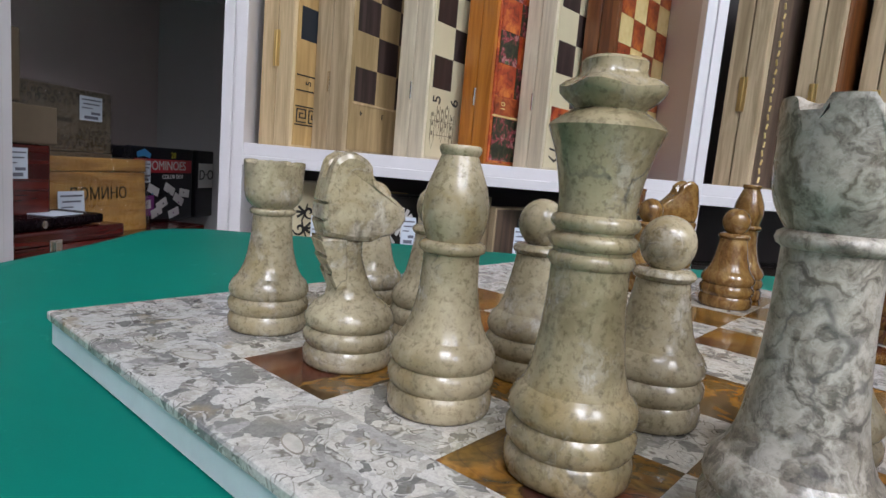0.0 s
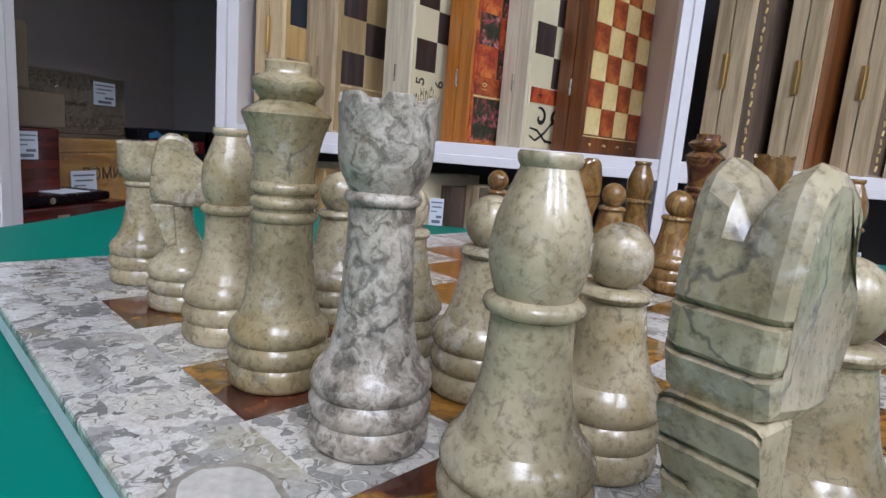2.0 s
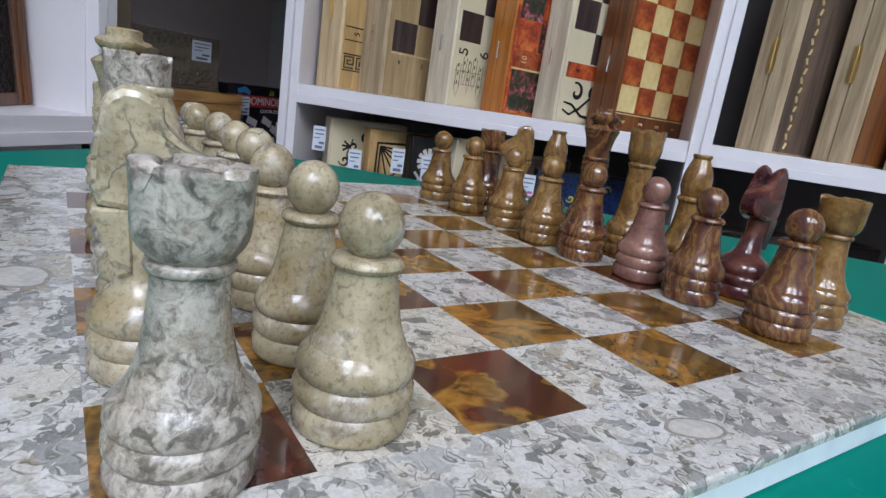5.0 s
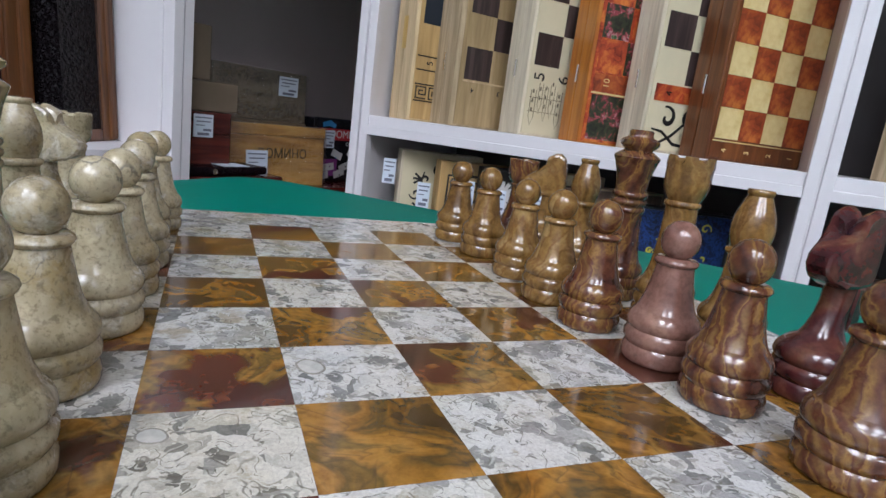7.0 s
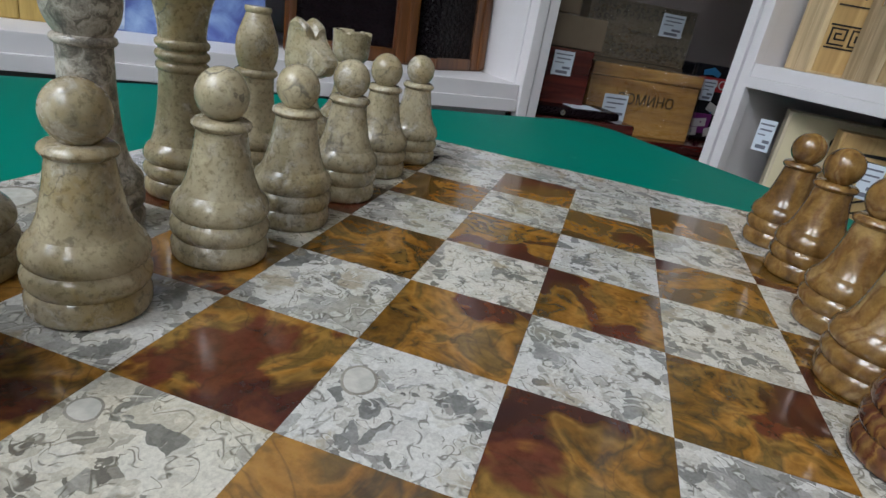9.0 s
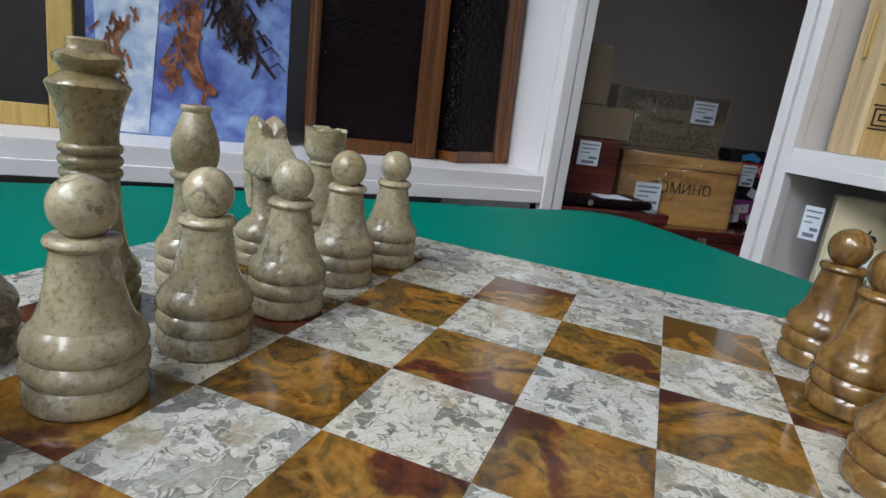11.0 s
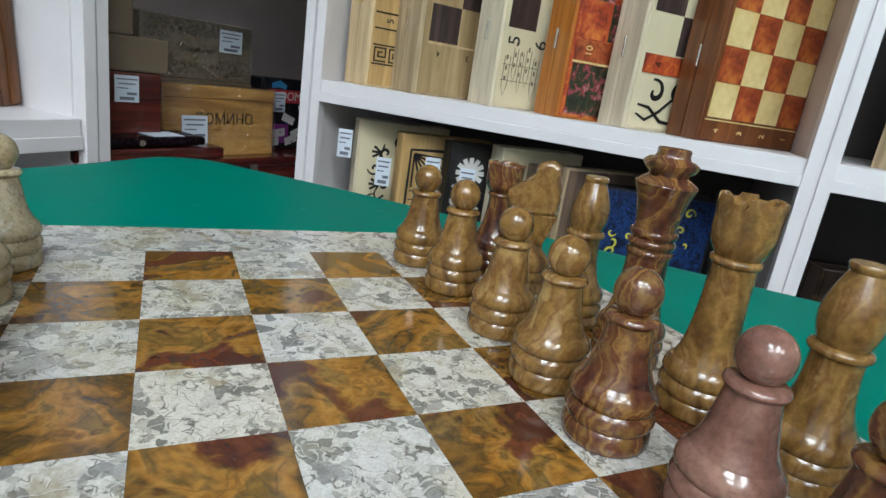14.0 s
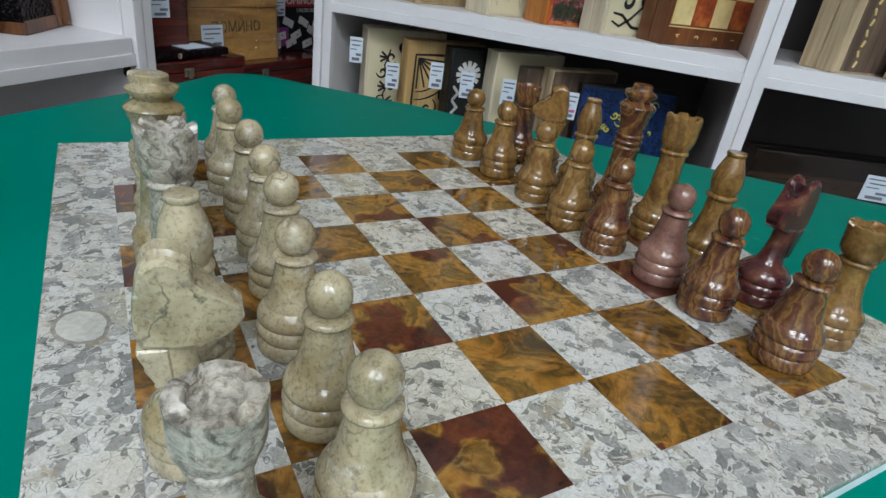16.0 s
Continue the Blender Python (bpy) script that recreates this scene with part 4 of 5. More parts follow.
def upper_cases():
    g = "folded chess cases"

    def at(s, y, turn):
        return SHELF @ pose(s, y, FLOOR_Z, 0, 0, turn)

    a = game_case(at(-0.307, 0.015, 58), 0.20, 0.055, 0.42, PINE, HONEY, "pale pine folded case with chess squares and Greek key", g, 0.041, NAVY, None, 0.095, 3, 0.012, "long", 0)
    part("ornament", meander(0.010, 0.032, 0.018), INK, a, "black Greek key border")
    for z in (0.072, 0.091):
        part("print_line", plate(0.008, 0.09, z, z + 0.0016, -0.0013), INK, a)
    lettering("numeral", "5", 0.014, INK, a, 0.030, -0.0016, 0.083, 90)

    b = game_case(at(-0.239, 0.015, 56), 0.20, 0.055, 0.42, ASH, OAK, "oak folding chess case with dark squares, standing folded", g, 0.044, DARK_SQUARE, None, 0.066, 4, 0.016, "", 1)
    part("moulding", plate(0.014, 0.19, 0.0625, 0.065, -0.0013, 0.001), PINE, b)
    part("hook", box(-0.0015, 0, 0.026, 0.030, 0.075, 0.10, 0.0004), STEEL, b, "small wire hook")
    for x, n in ((0.032, "4"), (0.078, "3")):
        lettering("numeral", n, 0.010, INK, b, x, -0.0016, 0.052, 180)

    c = game_case(at(-0.136, 0.015, 52), 0.20, 0.050, 0.42, BIRCH, CREAM, "birch chess case with a castle drawing, standing folded", g, 0.041, DARK_SQUARE, None, 0.092, 4, 0.010, "hook", 1)
    lettering("numeral", "5", 0.024, INK, c, 0.022, -0.0016, 0.078, 90)
    lettering("numeral", "6", 0.024, INK, c, 0.062, -0.0016, 0.078, 90)
    castle = bmesh.new()
    for k, (x, top, low, wd) in enumerate(((0.012, 0.060, 0.014, 0.008), (0.024, 0.070, 0.030, 0.006), (0.034, 0.066, 0.020, 0.005), (0.043, 0.070, 0.026, 0.007), (0.055, 0.062, 0.012, 0.008))):
        for e in (0, wd):
            plate(x + e, x + e + 0.0005, low + 0.012, top, -0.0013, 0.0005, castle)
        ribbon([(x, low + 0.012), (x + wd / 2, low), (x + wd, low + 0.012)], 0.0012, -0.0013, 0.0005, castle)
        for q in range(3):
            plate(x + wd * 0.3, x + wd * 0.6, low + 0.018 + q * 0.012, low + 0.023 + q * 0.012, -0.0013, 0.0005, castle)
    plate(0.010, 0.064, 0.050, 0.0508, -0.0013, 0.0005, castle)
    plate(0.010, 0.064, 0.032, 0.0326, -0.0013, 0.0005, castle)
    part("drawing", castle, FAINT_INK, c, "ink drawing of a castle")

    d = game_case(at(-0.055, 0.015, 46), 0.18, 0.048, 0.42, ORANGE, RED_PRINT, "orange lacquered folded chess case with red print and flowers", g, 0.041, FLOWER_PRINT, RED_PRINT, 0.090, 4, 0.010, "hook", 0)
    part("flower_picture", plate(0.010, 0.17, 0.006, 0.062, -0.0013, 0.001), FLOWER_PRINT, d, "dark painted flower picture")
    part("number_band", plate(0.010, 0.17, 0.066, 0.088, -0.0013, 0.001), BRICK_PRINT, d)
    part("gilt_line", plate(0.008, 0.17, 0.063, 0.0652, -0.0013, 0.001), GOLD_PRINT, d)
    for x, n in ((0.028, "10"), (0.07, "9")):
        lettering("numeral", n, 0.012, GOLD_PRINT, d, x, -0.0026, 0.077, 90)

    e = game_case(at(0.020, 0.015, 44), 0.16, 0.046, 0.42, BIRCH, CREAM, "pale birch folded chess case with scrolls and red band", g, 0.041, DARK_SQUARE, None, 0.084, 4, 0.010, "hook", 0)
    part("number_band", plate(0.010, 0.15, 0.062, 0.082, -0.0013, 0.001), RED_PRINT, e)
    for x, n in ((0.03, "4"), (0.072, "3")):
        lettering("numeral", n, 0.012, INK, e, x, -0.0026, 0.072, 90)
    curl = ribbon(scroll(0.034, 0.043, 0.014, 0.9, 2.6), 0.006, -0.0013)
    ribbon(scroll(0.068, 0.044, 0.012, 1.0, 0.4, -1), 0.006, -0.0013, bm=curl)
    ribbon([(0.014, 0.018), (0.028, 0.012), (0.045, 0.022), (0.060, 0.036), (0.085, 0.042)], 0.004, -0.0013, bm=curl)
    ribbon([(0.014, 0.028), (0.030, 0.026), (0.050, 0.012), (0.075, 0.010), (0.095, 0.020)], 0.004, -0.0013, bm=curl)
    part("ornament", curl, INK, e, "black scroll ornament")

    f = game_case(at(0.098, 0.015, 45), 0.160, 0.046, 0.40, CHESTNUT, CHESTNUT, "chestnut folded chess case with red and gold squares", g, 0.0362, BRICK_PRINT, GOLD_PRINT, 0.026, 4, 0.007, "hook", 0)
    part("gilt_line", plate(0.005, 0.156, 0.0225, 0.0238, -0.0013, 0.0008), GOLD_PRINT, f)
    part("gilt_line", plate(0.1535, 0.1545, 0.024, 0.39, -0.0013, 0.0008), GOLD_PRINT, f)
    for k, n in enumerate("4321"):
        lettering("numeral", n, 0.010, GOLD_PRINT, f, 0.025 + k * 0.0362, -0.0016, 0.0125, 90)


def right_cases():
    g = "plain wooden game cases"
    faces = (WALNUT, CHESTNUT, WALNUT, BRICK_PRINT)
    for k, (s, t, turn) in enumerate(((0.299, 0.046, 40), (0.394, 0.044, 40), (0.482, 0.044, 40), (0.558, 0.044, 40), (0.640, 0.044, 40), (0.716, 0.044, 40))):
        c = game_case(SHELF @ pose(s, 0.016, FLOOR_Z, 0, 0, turn), 0.22, t, 0.43, ASH, faces[k % 4], "plain ash folded game case with brass hinge, standing on shelf", g, hinge="long", left=0.03)
        rope = bmesh.new()
        for q in range(34):
            z = 0.012 + q * 0.012
            box(-0.0012, 0.0012, -0.0022, 0, -0.004, 0.004, 0.0005, rope, pose(0.034 + 0.0012 * (-1) ** q, -0.001, z, 0, 24 * (-1) ** q, 0))
        if k in (0, 2):
            part("carved_edge", rope, GOLD_PRINT, c, "thin carved rope edge")


def lower_cases():
    g = "ornate folded cases"
    z0 = 0.488

    def at(s, y, turn):
        return SHELF @ pose(s, y, z0, 0, 0, turn)

    a = game_case(at(-0.315, 0.03, 40), 0.13, 0.034, 0.312, BIRCH, CREAM, "cream folded case with black leafy scrolls", g, left=0.008)
    bm = bmesh.new()
    for k in range(11):
        z = 0.045 + k * 0.0225
        side = (-1) ** k
        ribbon(scroll(0.034 + 0.007 * side, z, 0.0095, 1.1, 1.2 + k, side), 0.0040, -0.0013, bm=bm)
        ribbon([(0.034 - 0.004 * side, z - 0.012), (0.034 + 0.001 * side, z), (0.034 + 0.004 * side, z + 0.012)], 0.0030, -0.0013, bm=bm)
        for q in range(3):
            ang = radians(90 + side * (50 + 35 * q))
            ribbon([(0.034, z), (0.034 + 0.013 * math.cos(ang), z + 0.013 * math.sin(ang))], 0.0042, -0.0013, bm=bm)
    ribbon(scroll(0.060, 0.288, 0.014, 1.2, 0.5), 0.0055, -0.0013, bm=bm)
    ribbon(scroll(0.084, 0.280, 0.011, 1.1, 2.2, -1), 0.0045, -0.0013, bm=bm)
    part("ornament", bm, INK, a, "black leafy scroll ornament")
    b = game_case(at(-0.246, 0.025, 42), 0.13, 0.030, 0.305, HONEY, HONEY, "honey wooden folded case with black fan ornament", g, left=0.008)
    bm = bmesh.new()
    ribbon([(0.012, 0.06), (0.012, 0.18), (0.013, 0.285)], 0.004, -0.0013, bm=bm)
    ribbon([(0.012, 0.285), (0.05, 0.286), (0.10, 0.285)], 0.004, -0.0013, bm=bm)
    for q in range(6):
        ang = radians(270 + 17 * q)
        ribbon([(0.018, 0.280), (0.018 + 0.045 * math.cos(ang), 0.280 + 0.045 * math.sin(ang))], 0.0034, -0.0013, bm=bm)
    for r in (0.05, 0.062):
        ribbon([(0.018 + r * math.cos(radians(268 + 11 * q)), 0.280 + r * math.sin(radians(268 + 11 * q))) for q in range(10)], 0.003, -0.0013, bm=bm)
    for cx, cz, r, st, hd in ((0.040, 0.205, 0.016, 0.5, 1), (0.070, 0.225, 0.016, 2.0, -1), (0.030, 0.165, 0.012, 1.0, -1), (0.088, 0.262, 0.012, 3.0, 1)):
        ribbon(scroll(cx, cz, r, 1.1, st, hd), 0.0045, -0.0013, bm=bm)
    for q in range(5):
        ang = radians(90 + 72 * q)
        ribbon([(0.035, 0.125), (0.035 + 0.013 * math.cos(ang), 0.125 + 0.013 * math.sin(ang))], 0.008, -0.0013, bm=bm)
    part("ornament", bm, INK, b, "black fan and scroll ornament")
    c = game_case(at(-0.178, 0.025, 42), 0.12, 0.028, 0.305, INK, INK, "black folded case with white daisy and lace pattern", g, left=0.006)
    bm = bmesh.new()
    for q in range(12):
        ang = radians(30 * q)
        ribbon([(0.030 + 0.005 * math.cos(ang), 0.268 + 0.005 * math.sin(ang)), (0.030 + 0.020 * math.cos(ang), 0.268 + 0.020 * math.sin(ang))], 0.0075, -0.0013, bm=bm)
    for k in range(11):
        z = 0.02 + k * 0.021
        ribbon([(0.008, z), (0.017, z + 0.0105), (0.008, z + 0.021)], 0.006, -0.0013, bm=bm)
        ribbon(scroll(0.044, z + 0.01, 0.010, 1.2, k, (-1) ** k), 0.005, -0.0013, bm=bm)
    part("ornament", bm, IVORY, c, "white daisy and lace pattern")
    game_case(at(-0.112, 0.03, 44), 0.12, 0.032, 0.310, BIRCH, CREAM, "beige plain case, standing under the shelf", g, left=0.006)
    game_case(at(-0.066, 0.03, 44), 0.12, 0.024, 0.295, WALNUT, WALNUT, "dark walnut case, standing under the shelf", g, left=0.006)
    game_case(at(-0.030, 0.03, 44), 0.12, 0.024, 0.300, ASH, WALNUT, "ash edged walnut case, standing under the shelf", g, left=0.006)
    f = game_case(SHELF @ pose(0.012, 0.05, z0, 0, 0, 24), 0.15, 0.035, 0.285, INK, BLUE_PRINT, "dark blue folded case with yellow flower scrolls", g, left=0.004)
    bm = bmesh.new()
    rng = random.Random(3)
    for k in range(64):
        ribbon(scroll(rng.uniform(0.012, 0.135), rng.uniform(0.05, 0.275), rng.uniform(0.004, 0.010), rng.uniform(0.6, 1.2), rng.uniform(0, 6), rng.choice((-1, 1))), 0.0028, -0.0013, bm=bm)
    part("ornament", bm, YELLOW_INK, f, "yellow flower scrolls")
    for s, y, z, turn, pk in ((-0.325, 0.015, 0.748, 20, False), (-0.262, 0.010, 0.722, 20, False), (-0.192, 0.005, 0.735, 25, False), (-0.145, 0.005, 0.730, 15, False), (0.004, 0.012, 0.728, 10, True), (-0.085, 0.010, 0.730, 10, False)):
        price_label(SHELF @ pose(s, y, z, 0, 0, turn), 0.019, 0.037, pk)
    k = game_case(SHELF @ pose(0.27, 0.09, z0, 0, 0, 20), 0.30, 0.05, 0.235, DARK_GLOSS, DARK_GLOSS, "dark polished case deep in the lower compartment", g, left=0.01)
    price_label(SHELF @ pose(0.415, 0.045, 0.694, 0, 0, 8), 0.036, 0.034)
    price_label(SHELF @ pose(0.505, 0.045, 0.712, 0, 0, 8), 0.034, 0.026, True)
    price_label(SHELF @ pose(0.625, 0.045, 0.690, 0, 0, 8), 0.036, 0.030)


# ---------------------------------------------------------------- framed cases on the ledge
def framed_case(m, w, h, t, bar, label, group, left=None, right=None):
    """A case with a mitred frame round a leather panel; left and right give those bars' widths, 0 for none."""
    c = thing("framed_case", m, label, "game case", group)
    left = bar if left is None else left
    right = bar if right is None else right
    for x0, x1, z0, z1 in ((0, left, 0, h), (w - right, w, 0, h), (left, w - right, 0, bar), (left, w - right, h - bar, h)):
        if x1 > x0:
            part("frame_bar", box(x0, x1, 0, t, z0, z1, 0.003), FRAME_WOOD, c)
    lo = left - 0.002 if left else 0.0
    part("leather_panel", box(lo, w - right + 0.002, 0.004 if left else 0.001, t - 0.004, bar - 0.002, h - bar + 0.002), LEATHER if left else EMBOSSED, c, "embossed black leather panel")
    part("inner_bead", box(w - right - 0.003, w - right, 0.001, 0.008, bar, h - bar), CHESTNUT, c)
    if right > 0.024:
        part("rounded_edge", box(w - right * 0.5, w - 0.001, -0.004, 0.006, 0.002, h - 0.002, 0.0035), FRAME_WOOD, c)
    return c


def ledge_things():
    top = 0.769
    framed_case(LEDGE @ pose(0.070, 0.065, top, -3, 0, 2), 0.163, 0.42, 0.022, 0.018, "brown wooden framed case with embossed black leather, leaning on the ledge", "framed leather cases", 0.009, 0.028)
    framed_case(LEDGE @ pose(0.254, 0.050, top, -3, 0, 24), 0.104, 0.42, 0.05, 0.016, "brown wooden framed case with embossed black leather, turned on the ledge", "framed leather cases", 0.0, 0.030)
    p = thing("poster", LEDGE @ pose(-0.150, 0.085, top, -3), "blue fantasy picture print with a dark rust-coloured shape", "picture", "")
    part("print", box(0, 0.198, 0, 0.006, 0, 0.40, 0.001), SKY_PRINT, p)
    bm = ribbon([(0.034, 0.002), (0.038, 0.20), (0.044, 0.398)], 0.066, -0.0002)
    part("painted_snow", bm, SNOW_PRINT, p)
    rng = random.Random(23)

    def tufts(bm, path, spread, size, y, count):
        """Short ragged strokes along a painted shape."""
        for _ in range(count):
            k = rng.randrange(len(path) - 1)
            f = rng.random()
            x = path[k][0] + (path[k + 1][0] - path[k][0]) * f + rng.gauss(0, spread)
            z = path[k][1] + (path[k + 1][1] - path[k][1]) * f + rng.gauss(0, spread)
            turn = rng.uniform(0.9, 2.4)
            x, z = min(max(x, 0.004), 0.186), max(z, 0.012)
            ribbon([(x, z), (x + size * math.cos(turn), z - size * math.sin(turn))], size * 0.22, y, bm=bm)
        return bm

    bush = [(0.012, 0.010), (0.018, 0.060), (0.030, 0.120)]
    chest = [(0.094, 0.150), (0.086, 0.110), (0.078, 0.060)]
    leg = [(0.104, 0.135), (0.096, 0.088), (0.106, 0.060), (0.122, 0.050)]
    bm = ribbon(leg, 0.014, -0.0012)
    ribbon([(0.112, 0.055), (0.108, 0.032)], 0.005, -0.0012, bm=bm)
    tufts(bm, bush, 0.007, 0.014, -0.0014, 90)
    tufts(bm, chest, 0.006, 0.013, -0.0014, 70)
    tagged(part("painted_strokes", bm, RUST_PRINT, p), kind="stuff")
    body = [(0.100, 0.300), (0.118, 0.220), (0.126, 0.155), (0.140, 0.130), (0.156, 0.110)]
    bm = ribbon([(0.045, 0.165), (0.075, 0.158), (0.105, 0.148)], 0.008, -0.0022)
    ribbon(body[:3], 0.044, -0.0022, bm=bm)
    ribbon(body[2:], 0.020, -0.0022, bm=bm)
    tufts(bm, body, 0.012, 0.018, -0.0024, 110)
    tufts(bm, [(0.150, 0.190), (0.166, 0.160)], 0.007, 0.016, -0.0024, 30)
    ribbon([(0.152, 0.112), (0.170, 0.090), (0.184, 0.074)], 0.005, -0.0022, bm=bm)
    for a, b in ((0.160, 0.112), (0.168, 0.100), (0.176, 0.084)):
        ribbon([(a, b), (a + 0.010, b + 0.007), (a + 0.019, b - 0.001)], 0.0022, -0.0022, bm=bm)
    tagged(part("painted_strokes", bm, DARK_PRINT, p), kind="stuff")
    y = thing("picture_frame", LEDGE @ pose(-0.40, 0.08, top, -3), "yellow wooden picture frame round a black picture", "picture frame")
    for x0, x1, z0, z1 in ((0, 0.022, 0, 0.40), (0.218, 0.240, 0, 0.40), (0.022, 0.218, 0, 0.022), (0.022, 0.218, 0.378, 0.40)):
        part("frame_bar", box(x0, x1, 0, 0.018, z0, z1, 0.002), YELLOW_WOOD, y)
    part("picture", box(0.020, 0.220, 0.006, 0.014, 0.020, 0.380), painted("dark_picture_print", [(0.4, (0.004, 0.004, 0.006)), (0.66, (0.02, 0.012, 0.012)), (0.74, (0.35, 0.12, 0.03))], 22, 0.06), y)
    framed_case(LEDGE @ pose(-0.64, 0.08, top, -3, 0, 0), 0.22, 0.40, 0.05, 0.024, "brown wooden framed case with embossed black leather, leaning on the ledge", "framed leather cases")


# ---------------------------------------------------------------- corner nook
def cased_box(name, b, mat, label, group="", bevel=0.002):
    return solid(name, box(*b, bevel), mat, NOOK, label, "box", group)


def nook_things():
    low = 0.605
    # chests
    for x0, x1, y0, y1, z1, latch in ((-0.056, 0.215, -0.026, 0.11, 0.703, 0.042), (-0.255, -0.062, -0.088, 0.06, 0.733, -0.165)):
        c = thing("game_chest", NOOK @ pose(0, 0, low), "cherry red lacquered wooden chest with a small latch", "chest", "red chests")
        part("body", box(x0, x1, y0, y1, 0, z1 - low - 0.016, 0.002), CHERRY, c)
        part("lid", box(x0 - 0.001, x1 + 0.001, y0 - 0.001, y1, z1 - low - 0.0155, z1 - low, 0.003), CHERRY, c)
        bm = box(latch - 0.008, latch + 0.008, y0 - 0.0022, y0, z1 - low - 0.022, z1 - low - 0.010, 0.0006)
        box(latch - 0.003, latch + 0.003, y0 - 0.0045, y0 - 0.002, z1 - low - 0.024, z1 - low - 0.012, 0.0006, bm)
        part("latch", bm, STEEL, c, "small bright metal latch")
    d = thing("domino_box", NOOK @ pose(0, 0.0, 0.703, -3), "bamboo domino box in shrink wrap on a red chest", "box")
    part("body", box(-0.095, 0.102, 0, 0.046, 0, 0.085, 0.002), BAMBOO, d)
    part("sliding_lid", box(-0.096, 0.103, -0.001, 0.047, 0.0855, 0.104, 0.002), BAMBOO, d)
    lettering("lettering", "ДОМИНО", 0.023, ENGRAVED, d, 0.006, -0.0010, 0.055, 0, "dark engraved lettering")
    part("film", box(-0.0985, 0.1055, -0.0035, 0.049, -0.000, 0.1065, 0.003), FILM, d, "clear shrink-wrap film").visible_shadow = False
    price_label(NOOK @ pose(-0.050, -0.0065, 0.722, -3), 0.042, 0.042)
    # boards and boxes behind
    u = thing("dominoes_board", NOOK @ pose(0, 0.058, 0.812), "engraved wooden dominoes box with scroll ornament and foil", "box")
    part("body", box(-0.096, 0.096, 0, 0.03, 0, 0.086, 0.0015), BURNT_WOOD, u)
    lettering("lettering", "Dominoes", 0.013, ENGRAVED, u, -0.006, -0.0006, 0.043, 0, "dark engraved lettering")
    bm = bmesh.new()
    rng = random.Random(8)
    for row, z in enumerate((0.010, 0.019, 0.028, 0.058, 0.067, 0.076)):
        for k in range(15):
            x = -0.085 + k * 0.0121 + (0.006 if row % 2 else 0)
            if row in (2, 3) and -0.045 < x < 0.035:
                continue
            ribbon(scroll(x, z, rng.uniform(0.004, 0.006), 1.1, rng.uniform(0, 6), rng.choice((-1, 1)), 12), 0.0024, -0.0004, bm=bm)
    for x0, x1, z0, z1 in ((-0.092, 0.092, 0.003, 0.0036), (-0.092, 0.092, 0.0824, 0.083)):
        plate(x0, x1, z0, z1, -0.0002, 0.0004, bm)
    part("ornament", bm, ENGRAVED, u, "dark scroll ornament")
    part("film", box(-0.098, 0.098, -0.002, 0.032, -0.0, 0.088, 0.002), FILM, u, "clear shrink-wrap film").visible_shadow = False
    price_label(NOOK @ pose(0.052, 0.0545, 0.856), 0.042, 0.034)
    solid("support_box", box(-0.10, 0.10, 0.058, 0.12, 0.703, 0.811, 0.002), CARDBOARD, NOOK, "brown cardboard box behind the bamboo box", "box", "cardboard boxes")
    solid("cardboard_box", box(-0.134, -0.100, 0.02, 0.10, 0.733, 0.782, 0.002), CARDBOARD, NOOK @ pose(0, -0.0, 0), "small brown cardboard box on the chest", "box", "cardboard boxes")
    solid("red_box", box(-0.222, -0.130, -0.05, 0.05, 0.734, 0.820, 0.002), CHERRY, NOOK, "dark red lacquered box with a price label", "box")
    price_label(NOOK @ pose(-0.176, -0.0515, 0.784), 0.030, 0.032)
    solid("cardboard_box", box(-0.225, -0.122, -0.052, 0.06, 0.821, 0.862, 0.002), CARDBOARD, NOOK, "flat brown cardboard box on the dark red box", "box", "cardboard boxes")
    solid("brown_box", box(-0.225, -0.166, -0.05, 0.05, 0.863, 0.937, 0.003), CARDBOARD, NOOK, "small worn brown box on top of the stack", "box", "cardboard boxes")
    # leather wallet
    w = thing("leather_wallet", NOOK @ pose(-0.160, -0.055, 0.734, 0, 0, 4), "black glossy leather wallet in clear wrap lying on a chest", "wallet")
    bm = box(-0.075, 0.075, -0.03, 0.03, 0, 0.012, 0.005)
    part("body", bm, LEATHER, w)
    part("snap", lathe([(0.004, 0), (0.004, 0.0015), (0, 0.002)], 14), STEEL, w, at=pose(-0.02, -0.031, 0.006, 90))
    part("paper_slip", box(0.0, 0.045, -0.025, 0.010, 0.0122, 0.0128), LABEL, w)
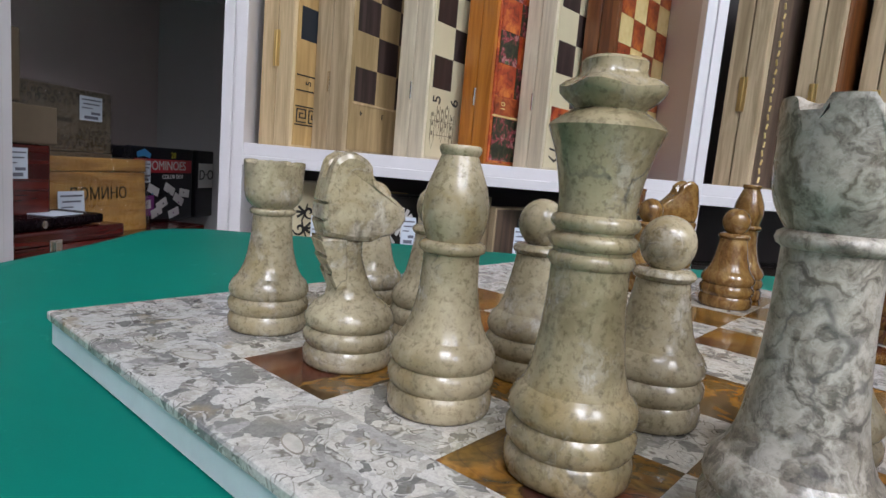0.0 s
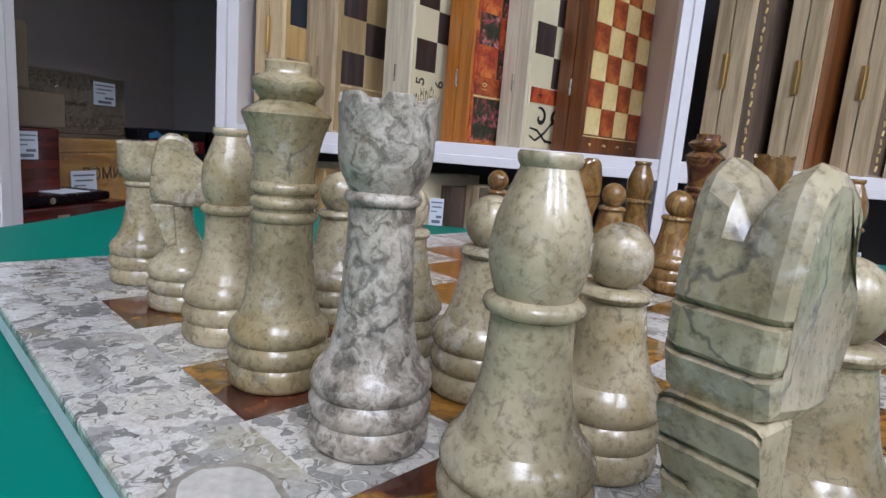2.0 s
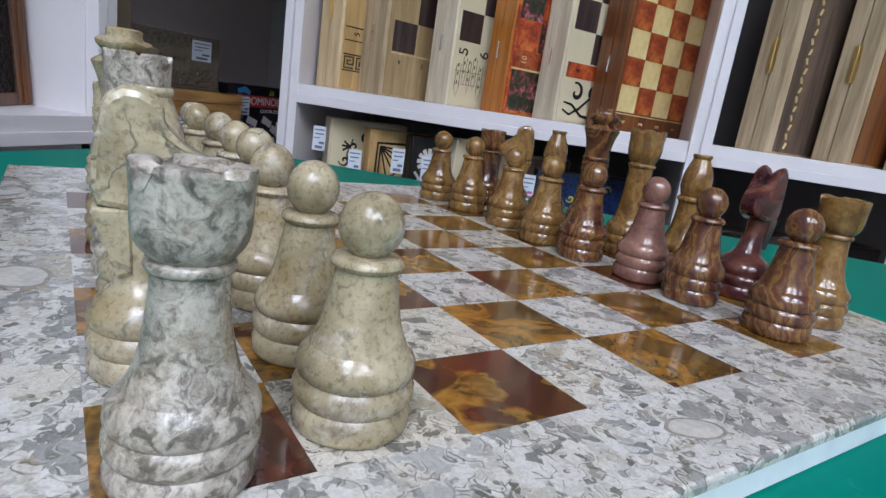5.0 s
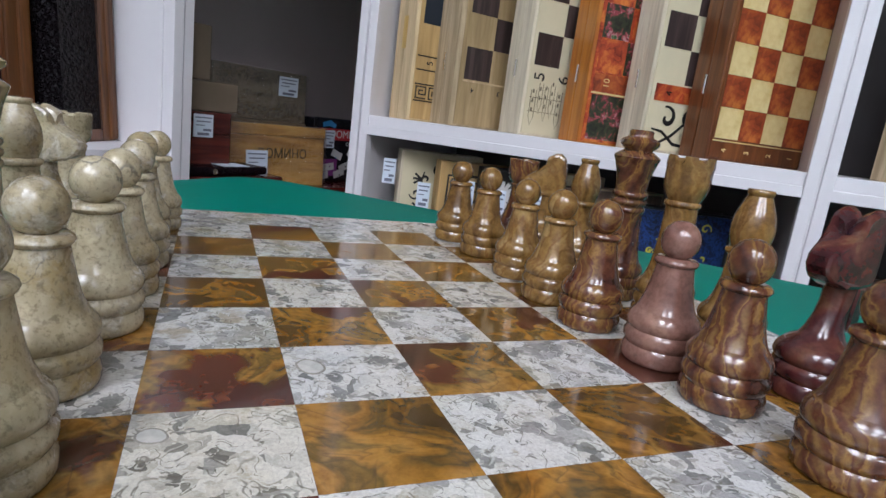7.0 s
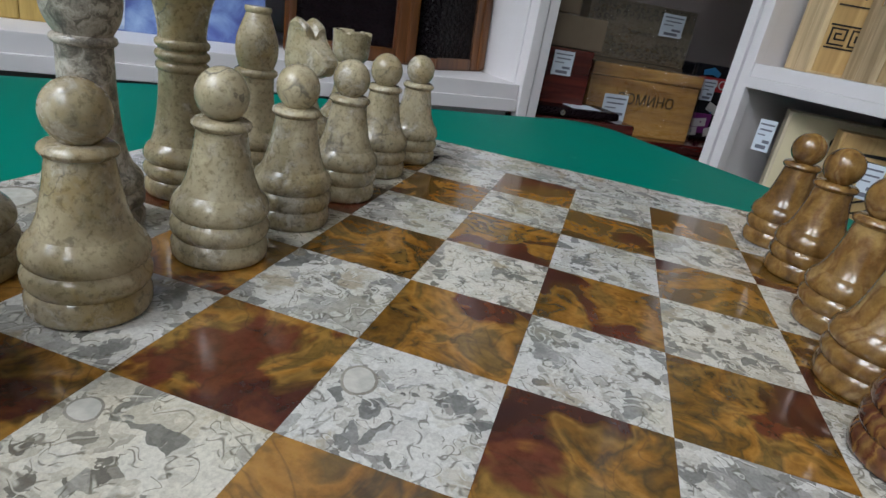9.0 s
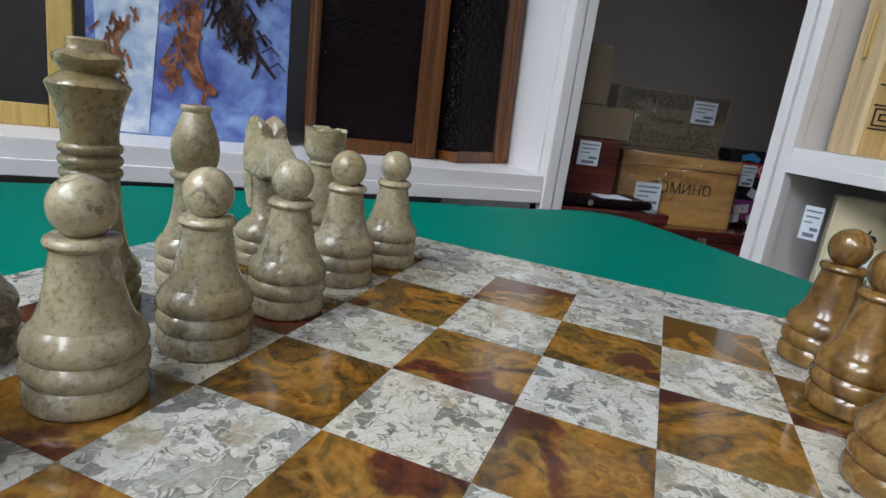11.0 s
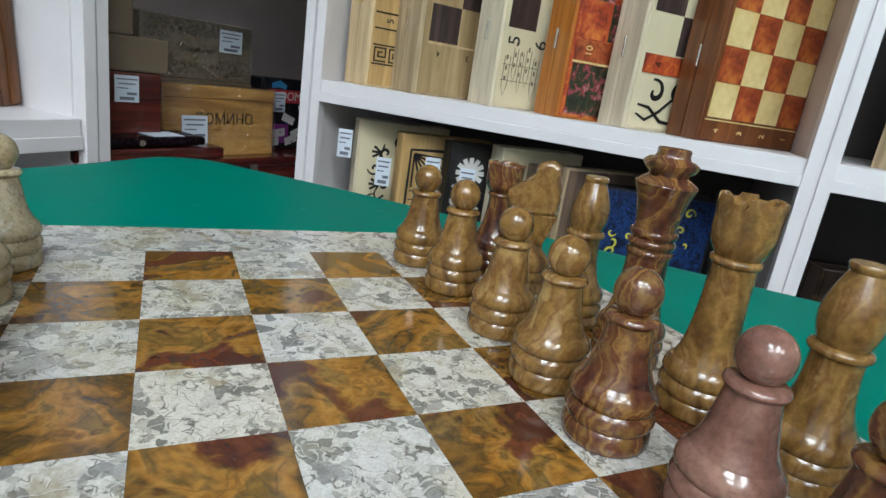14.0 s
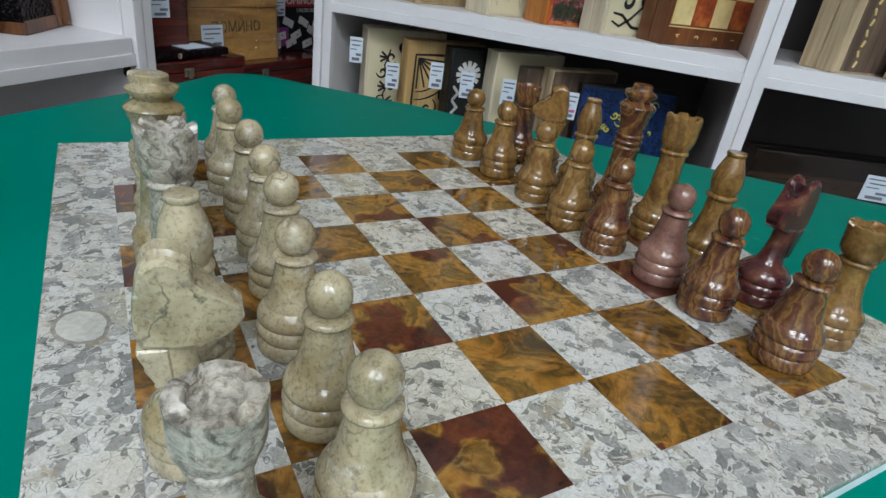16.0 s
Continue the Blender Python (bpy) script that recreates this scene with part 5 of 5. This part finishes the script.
    # tins
    for k, (x0, x1) in enumerate(((0.110, 0.272), (0.284, 0.340))):
        t = thing("domino_tin", NOOK @ pose(0, 0.035, 0.7035), "black tin of coloured domino tiles with printed lid", "tin", "domino tins")
        part("body", box(x0, x1, 0, 0.05, 0, 0.122, 0.006), TIN, t)
        part("lid_rim", box(x0 - 0.001, x1 + 0.001, -0.0005, 0.012, -0.0, 0.1235, 0.004), TIN, t)
        if k == 0:
            part("red_band", plate(x0 + 0.006, x1 - 0.006, 0.082, 0.104, -0.0008), RED_INK, t)
            lettering("lettering", "DOMINOES", 0.021, IVORY, t, (x0 + x1) / 2 + 0.004, -0.0020, 0.093)
            lettering("lettering", "28", 0.014, YELLOW_INK, t, x0 + 0.105, -0.0010, 0.111)
            lettering("lettering", "COLOR DOT", 0.010, IVORY, t, x0 + 0.105, -0.0010, 0.075)
            part("logo", ribbon([(x0 + 0.012, 0.110), (x0 + 0.030, 0.114), (x0 + 0.045, 0.108)], 0.012, -0.0006), CYAN_INK, t)
            part("magenta_patch", plate(x0 + 0.010, x0 + 0.055, 0.012, 0.045, -0.0006), MAGENTA_INK, t)
            rng = random.Random(4)
            for q in range(9):
                bm = box(-0.014, 0.014, -0.0012, 0, -0.007, 0.007, 0.0005, None, pose(x0 + 0.022 + 0.014 * q + rng.uniform(-0.004, 0.004), -0.0006, 0.012 + 0.017 * (q % 3) + rng.uniform(0, 0.01), 0, rng.uniform(-40, 40), 0))
                part("domino_tile", bm, IVORY, t)
            for q in range(9):
                part("pip", lathe([(0.0016, 0), (0.0016, 0.0005)], 8), rng.choice((INK, MAGENTA_INK, CYAN_INK)), t, at=pose(x0 + 0.022 + 0.014 * q, -0.0021, 0.014 + 0.017 * (q % 3), 90))
        else:
            part("white_panel", plate(x0 + 0.006, x1 - 0.004, 0.055, 0.10, -0.0008), IVORY, t)
            lettering("lettering", "D·O", 0.026, INK, t, (x0 + x1) / 2 + 0.002, -0.0020, 0.078)
    price_label(NOOK @ pose(0.138, 0.031, 0.770), 0.026, 0.034)


upper_cases()
right_cases()
lower_cases()
ledge_things()
nook_things()
